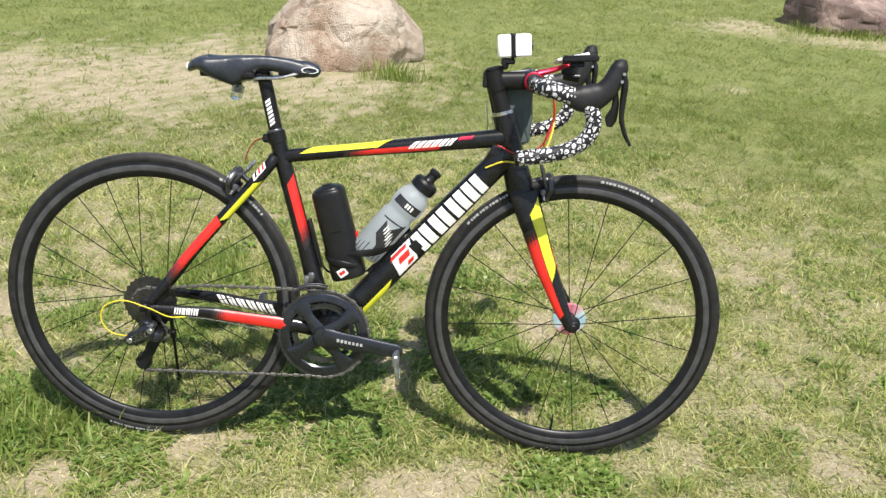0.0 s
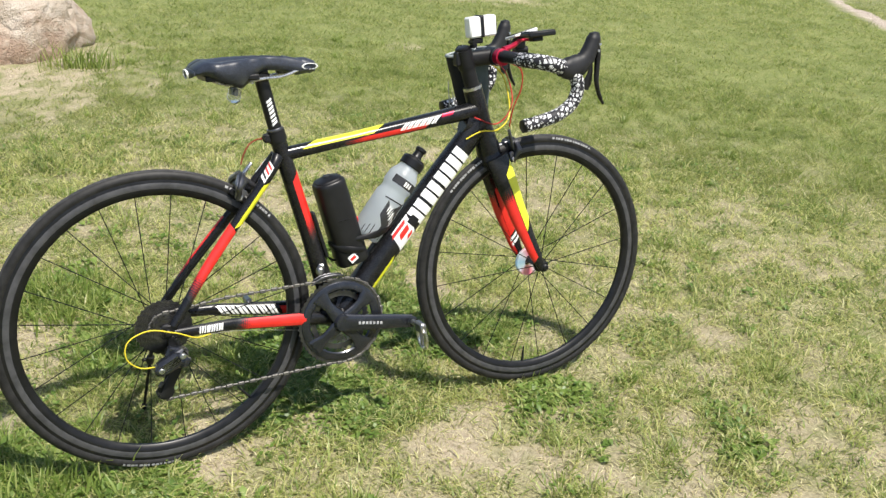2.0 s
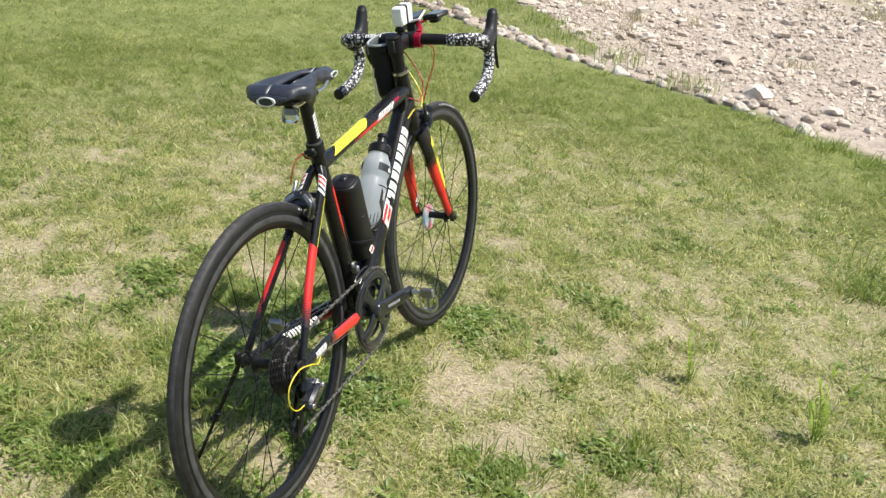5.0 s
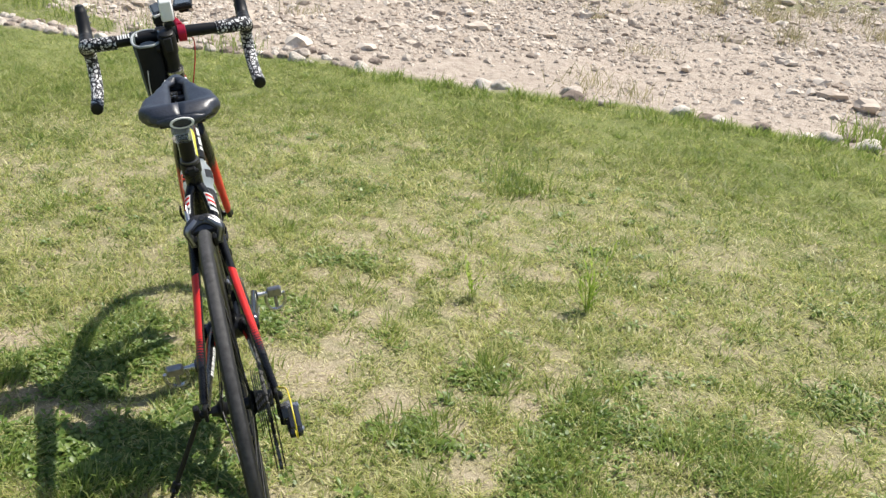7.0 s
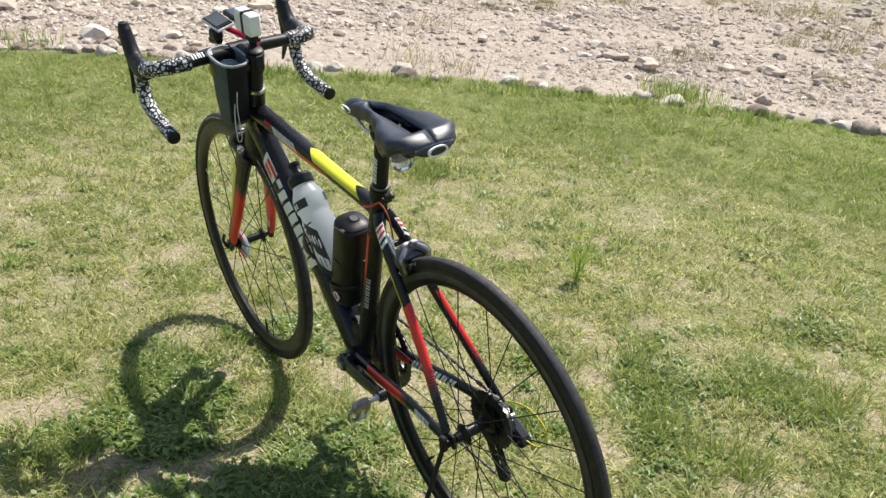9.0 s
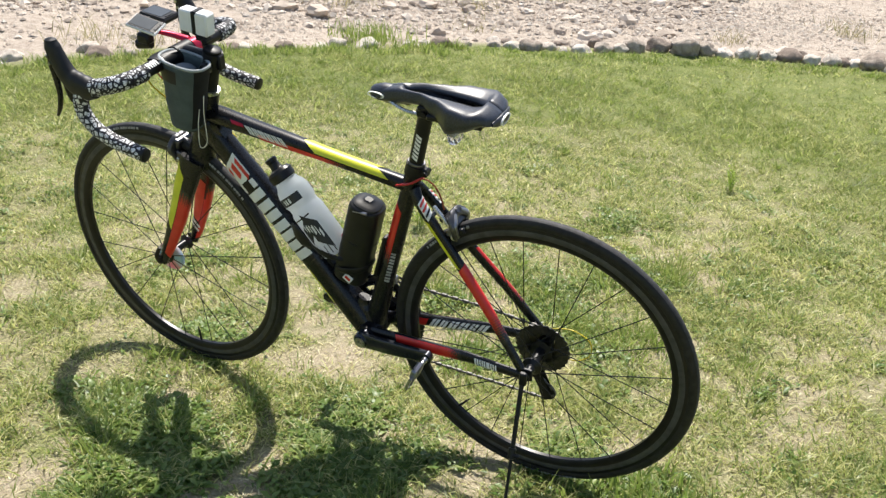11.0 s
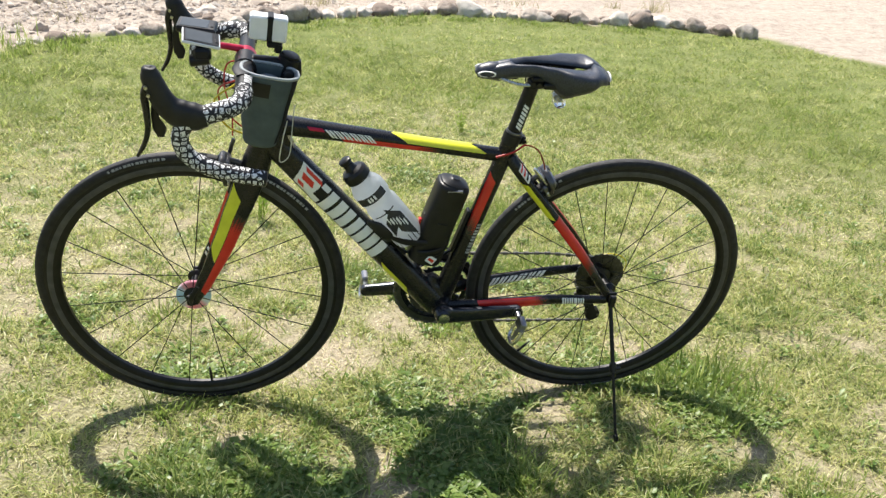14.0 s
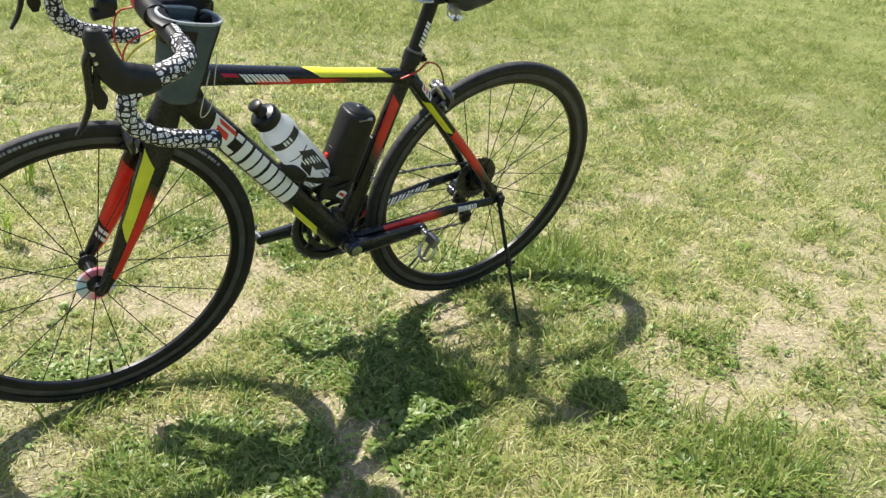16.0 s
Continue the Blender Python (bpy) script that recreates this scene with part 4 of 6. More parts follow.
def tall_plant(place, height, stems, seed):
    """A small upright weed: several stems with narrow leaves."""
    r = random.Random(seed)
    root = Vector((*place, float(height_at(*place)) - 0.004))
    ob = new("tall_weed")
    ob.matrix_world = Matrix.Translation(root)
    tagged(ob, "tall bright green weed standing in the short lawn", "weed", "tall weeds in the lawn")
    for _ in range(stems):
        a = r.uniform(0, 6.28)
        h = height * r.uniform(0.6, 1.1)
        lean = Vector((math.cos(a), math.sin(a), 0)) * h * r.uniform(0.1, 0.35)
        b = Vector((r.uniform(-0.012, 0.012), r.uniform(-0.012, 0.012), 0))
        path = [b, b + lean * 0.3 + Vector((0, 0, h * 0.55)), b + lean + Vector((0, 0, h))]
        stem = part("stem", Tube(path, [0.0014, 0.0006], 6).geo(5), "tall_weed", ob)
        g = Geo()
        for k in range(7):
            f = 0.15 + 0.8 * k / 6
            p = path[0].lerp(path[2], f) + Vector((0, 0, 0.05 * h * math.sin(f * 3.1)))
            t = r.uniform(0, 6.28)
            out = Vector((math.cos(t), math.sin(t), 1.5)) * h * r.uniform(0.14, 0.27) * (1.1 - 0.5 * f)
            sd = Vector((-math.sin(t), math.cos(t), 0)) * 0.0042
            g.put([p, p + out * 0.5 + sd, p + out * 0.5 - sd, p + out - Vector((0, 0, 0.01))], [(0, 1, 2), (1, 3, 2)])
        part("leaves", g, "tall_weed", stem)
    return ob


tall_plant((0.98, -0.765), 0.13, 6, 1)
tall_plant((0.842, -1.112), 0.20, 8, 2)
tall_plant((-0.10, -2.3), 0.12, 8, 3)


def dry_tufts():
    """Weeds on the gravel and along its edge."""
    vs, fs, k = [], [], 0
    r = random.Random(11)
    spots = []
    while len(spots) < 70:
        x, y = r.uniform(-3, 8), r.uniform(-9, 4)
        d = float(edge_distance(np.array(x), np.array(y)))
        if 0.2 < d < 6 and (d > 3.0 or r.random() < 0.35 or (y > 0 and d < 1.4)):
            spots.append((x, y, d))
    while len(spots) < 230:
        x, y = r.uniform(2, 11), r.uniform(-9, 3)
        d = float(edge_distance(np.array(x), np.array(y)))
        if 4.3 < d < 7.5 and r.random() < (d - 4.0) / 2:
            spots.append((x, y, d))
    for x, y, d in spots:
        n = r.randint(25, 90)
        w = r.uniform(0.04, 0.16)
        px, py = rng.normal(x, w, n), rng.normal(y, w, n)
        v, f = blades(px, py, rng.uniform(0.05, 0.2, n) * r.uniform(0.6, 1.2), rng.uniform(0.003, 0.006, n), rng.uniform(0.3, 1.1, n))
        vs.append(v)
        fs.append(f + k)
        k += len(v)
    soup("dry_weeds", np.concatenate(vs), np.concatenate(fs), "dry_weed", "sparse dry yellowish weeds growing in the gravel", "weeds")


dry_tufts()


# ---------------------------------------------------------------- the bicycle
# Its own coordinates: x ahead, y to its left, z up, from the rear axle.

WHEEL_R, TYRE_R = 0.3235, 0.0125
LEAN = pose(0, 0, 0, -9.52, 0, 0) @ pose(0, 0, 0, 0, 0.08, 0)
BIKE = LEAN @ Matrix.Translation((0, 0, WHEEL_R + TYRE_R))
bike = thing("bicycle", (0.4, 0, -0.336), BIKE, "black road bicycle with red and yellow stripes leaning on a stand", "bicycle")

BB = Vector((0.382, 0, -0.060))


def steer_axis(z):
    return Vector((0.709 + (0.526 - z) * 0.3166, 0, z))


HEAD = (steer_axis(1.0) - steer_axis(0.0)).normalized()
STEER = Matrix.Translation(steer_axis(0.2)) @ Matrix.Rotation(radians(-2.5), 4, HEAD) @ Matrix.Translation(-steer_axis(0.2))
FRONT = Vector((0.9573, -0.0019, -0.0009))


def letter_row(tube, parent, s0, s1, a0, a1, widths, material="white_paint", slant=0.0, gap=0.22):
    """Plain upright bars in a row, for lettering that is not spelt out; a wide one is a pair of bars."""
    total = sum(widths) + gap * (len(widths) - 1)
    s, unit = s0, (s1 - s0) / total
    for w in widths:
        for u, v in ((0.0, 0.42), (0.58, 1.0)) if w >= 0.75 else ((0.0, 1.0),):
            part("letter_bar", tube.patch(s + u * w * unit, s + v * w * unit, a0, a1, slant, 0.0009, 3, 6), material, parent, "plain bar of lettering")
        s += (w + gap) * unit


# frame tubes
dt = Tube([(0.396, 0, -0.058), (0.757, 0, 0.358)], [(0.034, 0.030), (0.028, 0.029), (0.026, 0.029), (0.024, 0.027)], 16, power=2.5)
down_tube = part("down_tube", dt.geo(22), "black_paint", bike)
tt = Tube([(0.268, 0, 0.318), (0.742, 0, 0.386)], [(0.015, 0.0145), (0.016, 0.0135), (0.019, 0.0165), (0.021, 0.019)], 16, power=2.4)
top_tube = part("top_tube", tt.geo(20), "black_paint", bike)
st = Tube([(0.384, 0, -0.06), (0.262, 0, 0.362)], [(0.021, 0.024), (0.017, 0.018), (0.0165, 0.0175)], 14)
seat_tube = part("seat_tube", st.geo(20), "black_paint", bike)
ht = Tube([steer_axis(0.283), steer_axis(0.435)], [(0.026, 0.030), (0.022, 0.024), (0.021, 0.023)], 10)
head_tube = part("head_tube", ht.geo(24), "black_paint", bike)
part("headset_ring", Tube([steer_axis(0.435), steer_axis(0.442)], [0.0225], 2).geo(24), "steel", head_tube, "thin silver headset ring")
shell = Geo().lathe(BB, (0, 1, 0), [(-0.044, 0.018), (-0.043, 0.022), (-0.02, 0.027), (0.02, 0.027), (0.043, 0.022), (0.044, 0.018)], 28)
part("bottom_bracket_shell", shell, "black_paint", bike)
blend = Tube([(0.392, 0, -0.058), (0.408, 0, -0.016), (0.402, 0, 0.012)], [(0.030, 0.040), (0.021, 0.034), (0.012, 0.014)], 8)
part("frame_web", blend.geo(14), "black_paint", bike)
gusset = Tube([(0.715, 0, 0.36), (0.748, 0, 0.345)], [(0.02, 0.03), (0.022, 0.035)], 6)
part("frame_web", gusset.geo(16), "black_paint", bike)

# paint of the top tube; s runs forward from the seat tube
for a0, a1, lo0, lo1 in ((168, 90, 218, 178), (12, 90, -38, 2)):
    part("stripe", tt.patch(0.065, 0.232, a0, a1, 0.035 if a0 > 90 else 0.035, ns=14, na=8), "yellow_paint", top_tube, "yellow stripe")
    part("stripe", tt.patch(0.14, 0.20, lo0, lo1, 0.01, 0.0006, ns=8, fade=(0.95, 0.2)), "red_halftone", top_tube, "red stripe broken into dots")
    part("stripe", tt.patch(0.20, 0.345, lo0, lo1, 0.01, 0.0006, ns=8), "red_paint", top_tube, "red stripe")
    part("stripe", tt.patch(0.385, 0.415, 168 if a0 > 90 else 12, 145 if a0 > 90 else 35, 0.006), "red_anodised", top_tube, "short dark red stripe")
    letter_row(tt, top_tube, 0.285, 0.375, 192 if a0 > 90 else -12, 150 if a0 > 90 else 30, [0.8, 0.75, 0.9, 0.9, 0.75, 0.9], slant=0.018, gap=0.26)

# paint of the down tube; s runs up from the bottom bracket
for side in (0, 1):
    def ang(a):
        return 180 - a if side else a
    part("stripe", dt.patch(0.075, 0.165, ang(-62), ang(-22), 0.03 if side else 0.03, 0.0008, 12, 6), "yellow_paint", down_tube, "yellow stripe")
    if side:
        e0, e1, l0, l1 = 0.205, 0.262, 0.262, 0.468
        order = [0.5, 1.25, 1.2, 0.5, 0.5, 0.5]
    else:
        e0, e1, l0, l1 = 0.405, 0.462, 0.19, 0.405
        order = [0.5, 0.5, 0.5, 1.2, 1.25, 0.5]
    part("emblem_field", dt.patch(e0, e1, ang(-42), ang(46), 0.018, 0.0008, 8, 8), "white_paint", down_tube, "white winged emblem")
    for k in range(3):
        s = e0 + 0.004 + 0.011 * k
        t = e1 - 0.006 - 0.004 * k
        part("emblem_bar", dt.patch(s, t, ang(22 - 26 * k), ang(38 - 26 * k), 0.008, 0.0014, 6, 4), "red_paint", down_tube, "red bar of the emblem")
    c0 = e1 - 0.004 if side else e0 - 0.02
    part("emblem_bar", dt.patch(c0, c0 + 0.022, ang(-16), ang(18), 0.0, 0.0012, 4, 6), "black_matte", down_tube, "black dot of the emblem")
    letter_row(dt, down_tube, l0 + 0.012, l1, ang(-46), ang(44), order, gap=0.13)

# paint of the seat tube; s runs up
for side in (0, 1):
    m = (lambda a: 180 - a) if side else (lambda a: a)
    part("stripe", st.patch(0.262, 0.345, m(62), m(-5), -0.02 if side else -0.02, 0.0007, 8, 8), "red_paint", seat_tube, "red stripe")
    part("stripe", st.patch(0.195, 0.262, m(62), m(-5), -0.02, 0.0007, 8, 8, fade=(1.0, 0.15)), "red_halftone", seat_tube, "red stripe broken into dots")
letter_row(st, seat_tube, 0.15, 0.23, -40, -8, [0.8, 0.8, 0.8, 0.8, 0.8], "grey_mark")

# stays
for sg in (-1, 1):
    def out(a, sg=sg):
        return 180 - a if sg < 0 else a

    ss = Tube([(0.262, sg * 0.008, 0.318), (0.238, sg * 0.020, 0.285), (0.13, sg * 0.038, 0.155), (0.012, sg * 0.066, 0.010)], [(0.010, 0.013), (0.0095, 0.012), (0.0085, 0.011), (0.008, 0.0095)], 18)
    stay = part("seatstay", ss.geo(14), "black_paint", bike)
    part("stripe", ss.patch(0.062, 0.17, out(-2), out(-78), -0.02, 0.0007, 10, 6), "yellow_paint", stay, "yellow stripe")
    part("stripe", ss.patch(0.178, 0.275, out(125), out(-50), 0.012, 0.0006, 10, 10), "red_paint", stay, "red stripe")
    part("stripe", ss.patch(0.275, 0.345, out(125), out(-50), 0.012, 0.0006, 10, 10, fade=(0.1, 1.0)), "red_halftone", stay, "red stripe broken into dots")
    part("emblem_field", ss.patch(0.024, 0.062, out(105), out(5), 0.012, 0.0010, 6, 8), "white_paint", stay, "small white winged emblem")
    for k in range(3):
        part("emblem_bar", ss.patch(0.028 + 0.011 * k, 0.033 + 0.011 * k, out(96), out(14), 0.012, 0.0015, 3, 6), "red_paint" if k < 2 else "black_matte", stay, "bar of the emblem")
    cs = Tube([(0.372, sg * 0.030, -0.056), (0.31, sg * 0.040, -0.044), (0.16, sg * 0.052, -0.026), (0.012, sg * 0.066, -0.006)], [(0.012, 0.017), (0.010, 0.0155), (0.0085, 0.013), (0.0075, 0.011)], 18)
    chainstay = part("chainstay", cs.geo(14), "black_paint", bike)
    part("stripe", cs.patch(0.075, 0.19, out(66), out(-46), 0.008, 0.0007, 10, 6), "red_paint", chainstay, "red stripe")
    part("stripe", cs.patch(0.19, 0.235, out(66), out(-46), 0.008, 0.0007, 6, 6, fade=(0.1, 1.0)), "red_halftone", chainstay, "red stripe broken into dots")
    letter_row(cs, chainstay, 0.265, 0.315, out(42), out(-30), [0.9, 0.3, 0.8, 0.7, 0.3, 0.3, 0.3], gap=0.2)
    letter_row(cs, chainstay, 0.115, 0.245, out(222), out(138), [0.8, 0.75, 0.9, 0.9, 0.75, 0.9], slant=0.016, gap=0.26)
    part("stripe", cs.patch(0.055, 0.105, out(215), out(145), 0.01), "red_paint", chainstay, "short red stripe")
    drop = Geo().box((0.004, sg * 0.066, 0.0), (0.016, 0.0035, 0.014), 0.003)
    if sg < 0:
        drop.box((0.006, sg * 0.067, -0.026), (0.007, 0.0035, 0.018), 0.003)
    part("dropout", drop, "black_matte", bike)
bridge = Geo().lathe((0.226, 0, 0.268), (0, 1, 0), [(-0.022, 0.006), (0.022, 0.006)], 12)
part("stay_bridge", bridge, "black_paint", bike)

# seat clamp, post and saddle
clamp = Tube([(0.266, 0, 0.349), (0.2595, 0, 0.371)], [0.0195], 3).geo(24)
clamp.box((0.242, 0, 0.356), (0.008, 0.009, 0.009), 0.003)
clamp.lathe((0.238, 0, 0.356), (0, 1, 0), [(-0.013, 0.0045), (0.013, 0.0045)], 12)
part("seat_clamp", clamp, "black_matte", bike)
sp = Tube([(0.262, 0, 0.365), (0.2345, 0, 0.478)], [0.0145, 0.0145], 6)
part("clamp_band", Geo().lathe((0.2590, 0, 0.3735), (-0.237, 0, 0.971), [(-0.003, 0.0170), (-0.002, 0.0176), (0.002, 0.0176), (0.003, 0.0170)], 22), "brake_alloy", bike, "grey metal band over the seat clamp")
seatpost = part("seatpost", sp.geo(22), "black_matte", bike)
for a0, a1 in ((205, 160), (-25, 20)):
    letter_row(sp, seatpost, 0.022, 0.075, a0, a1, [0.9, 0.4, 1.0, 0.9], slant=0.006)
head = Geo().box((0.228, 0, 0.485), (0.020, 0.020, 0.010), 0.005).box((0.228, 0, 0.497), (0.014, 0.024, 0.005), 0.003)
head.lathe((0.228, 0, 0.487), (0, 1, 0), [(-0.027, 0.005), (0.027, 0.005)], 12)
part("post_head", head, "black_matte", seatpost)
for x in (0.215, 0.243):
    part("clamp_bolt", Geo().lathe((x, 0, 0.470), (0.1, 0, 1), [(0, 0.004), (0.030, 0.004), (0.032, 0.0065), (0.037, 0.0065)], 12), "steel", seatpost, "bright clamp bolt")


def saddle_half_width(u):
    """Half the saddle's width, from tail (0) to nose (1)."""
    pts = [(0, 0.030), (0.05, 0.054), (0.16, 0.073), (0.30, 0.066), (0.46, 0.042), (0.60, 0.028), (0.78, 0.021), (0.93, 0.019), (1.0, 0.009)]
    for (a, p), (b, q) in zip(pts, pts[1:]):
        if u <= b:
            f = (u - a) / (b - a)
            f = f * f * (3 - 2 * f)
            return p + (q - p) * f
    return pts[-1][1]


def saddle_shell():
    """Padded top with a long cut-out, sides turned down, and a hollow beneath."""
    g, nu, cols = Geo(), 44, 13
    rows = []
    for i in range(nu + 1):
        u = i / nu
        x = 0.084 + 0.263 * u
        w = 0.95 * saddle_half_width(u)
        z = 0.516 + 0.012 * math.sin(min(1, u * 1.7) * math.pi / 2) - 0.022 * (max(0, u - 0.60) / 0.40) ** 2
        if u < 0.20:
            z += 0.008 * (0.20 - u) / 0.20
        if u < 0.15:
            z -= 0.019 * ((0.15 - u) / 0.15) ** 2
        drop = 0.003 + 0.046 * u / 0.37 if u < 0.37 else (0.049 - 0.031 * min(1, (u - 0.37) / 0.18) if u < 0.6 else 0.018 + 0.006 * min(1, (u - 0.6) / 0.3))
        if u > 0.84:
            drop *= 1 - 0.85 * (u - 0.84) / 0.16
        cut = 0.012 * max(0, min(1, (u - 0.12) / 0.08, (0.74 - u) / 0.12))
        for sg in (-1, 1):
            ring = []
            for k in range(cols):
                v = k / (cols - 1)
                if v < 0.62:
                    q = v / 0.62
                    y = cut + (w - cut) * math.sin(q * math.pi / 2) ** 0.9
                    zz = z - 0.012 * q**3 - (0.010 * (1 - q) ** 3 if cut > 0.001 else 0)
                else:
                    q = (v - 0.62) / 0.38
                    y = w + 0.003 * math.sin(q * math.pi) - 0.010 * q * q
                    zz = z - 0.012 - drop * q
                ring.append(Vector((x, sg * y, zz)))
            rows.append(ring)
    for sg in (0, 1):
        base = len(g.v)
        for i in range(nu + 1):
            g.v += rows[2 * i + sg]
        for i in range(nu):
            for k in range(cols - 1):
                a = base + i * cols + k
                q = (a, a + 1, a + cols + 1, a + cols)
                g.f.append(q if sg else q[::-1])
    return g


shell_geo = saddle_shell()
me_part = part("saddle", shell_geo, "saddle_skin", bike, "black leather-look saddle with a cut-out", 60)
me_part.location.y -= 0.006
solid = me_part.modifiers.new("thickness", "SOLIDIFY")
solid.thickness, solid.offset = 0.007, -1.0
part("saddle_base", Geo().box((0.165, 0, 0.487), (0.055, 0.040, 0.006), 0.004).box((0.30, 0, 0.495), (0.035, 0.010, 0.006), 0.004), "black_plastic", me_part)
for sg in (-1, 1):
    rail = cable([(0.125, sg * 0.030, 0.482), (0.165, sg * 0.022, 0.472), (0.23, sg * 0.022, 0.482), (0.275, sg * 0.021, 0.486), (0.335, sg * 0.009, 0.505)], 0.0035)
    part("saddle_rail", rail, "steel", me_part, "bright metal saddle rail")
    badge = Geo().lathe((0.332, sg * 0.0190, 0.503), (0.10, sg, -0.12), [(-0.002, 0.0122), (0.001, 0.0122), (0.0012, 0.0098), (0.0006, 0.0098)], 20, ends=False)
    badge.v = [Vector((0.332 + (p.x - 0.332) * 1.5, p.y, 0.503 + (p.z - 0.503) * 0.55)) for p in badge.v]
    part("saddle_badge", badge, "white_paint", me_part, "oval ring badge on the nose")
part("saddle_tail", Tube([(0.090, -0.040, 0.498), (0.085, -0.02, 0.497), (0.084, 0.0, 0.497), (0.085, 0.02, 0.497), (0.090, 0.040, 0.498)], [(0.003, 0.004), (0.004, 0.009), (0.004, 0.010), (0.004, 0.009), (0.003, 0.004)], 20, side=(1, 0, 0)).geo(14), "saddle_skin", me_part)
part("saddle_nose", Tube([(0.288, 0, 0.509), (0.321, 0, 0.506), (0.339, 0, 0.501), (0.347, 0, 0.497), (0.3495, 0, 0.495)], [(0.013, 0.010), (0.0180, 0.0150), (0.0165, 0.0145), (0.0105, 0.0095), (0.003, 0.003)], 16).geo(18), "saddle_skin", me_part)
ring_t = Geo().lathe((0.0800, 0, 0.495), (-1, 0, -0.1), [(-0.002, 0.016), (0.0015, 0.016), (0.0018, 0.0125), (0.0005, 0.0125)], 24, ends=False)
ring_t.v = [Vector((p.x, p.y * 1.30, 0.495 + (p.z - 0.495) * 0.60)) for p in ring_t.v]
part("saddle_badge", ring_t, "white_paint", me_part, "oval ring badge on the tail")

# headset spacers, stem, bars
spacer = Tube([steer_axis(0.442), steer_axis(0.485)], [0.0175], 3)
part("headset_spacer", spacer.geo(22), "black_matte", bike)
stem_c = steer_axis(0.503)
BAR = Vector((0.792, 0, 0.508))
stem = Geo()
Tube([steer_axis(0.484), steer_axis(0.524)], [0.0205, 0.0205], 4).geo(24, g=stem)
Tube([stem_c, stem_c.lerp(BAR, 0.85)], [(0.016, 0.018), (0.017, 0.019)], 4, power=2.6).geo(20, g=stem)
stem.lathe(steer_axis(0.525), HEAD, [(0, 0.0175), (0.004, 0.0175), (0.006, 0.014)], 20)
stem.box(steer_axis(0.504) + Vector((-0.021, 0, 0)), (0.006, 0.010, 0.016), 0.003)
stem_part = part("stem", stem, "black_matte", bike)
part("stem_faceplate", Geo().lathe(BAR, (0, 1, 0), [(-0.024, 0.019), (-0.023, 0.021), (0.023, 0.021), (0.024, 0.019)], 24), "black_matte", stem_part, "black faceplate")
part("clamp_ring", Geo().lathe(BAR + Vector((0, -0.036, 0)), (0, 1, 0), [(-0.010, 0.0175), (-0.009, 0.0195), (0.009, 0.0195), (0.010, 0.0175)], 24), "red_anodised", stem_part, "red anodised clamp ring")
bell = Geo().lathe(steer_axis(0.497) + Vector((-0.006, 0.026, 0)), (0, 1, 0.1), [(-0.008, 0.006), (-0.006, 0.011), (0.006, 0.012), (0.010, 0.009), (0.011, 0.004)], 18)
part("bar_plug", bell, "black_plastic", stem_part, "small round black fitting")

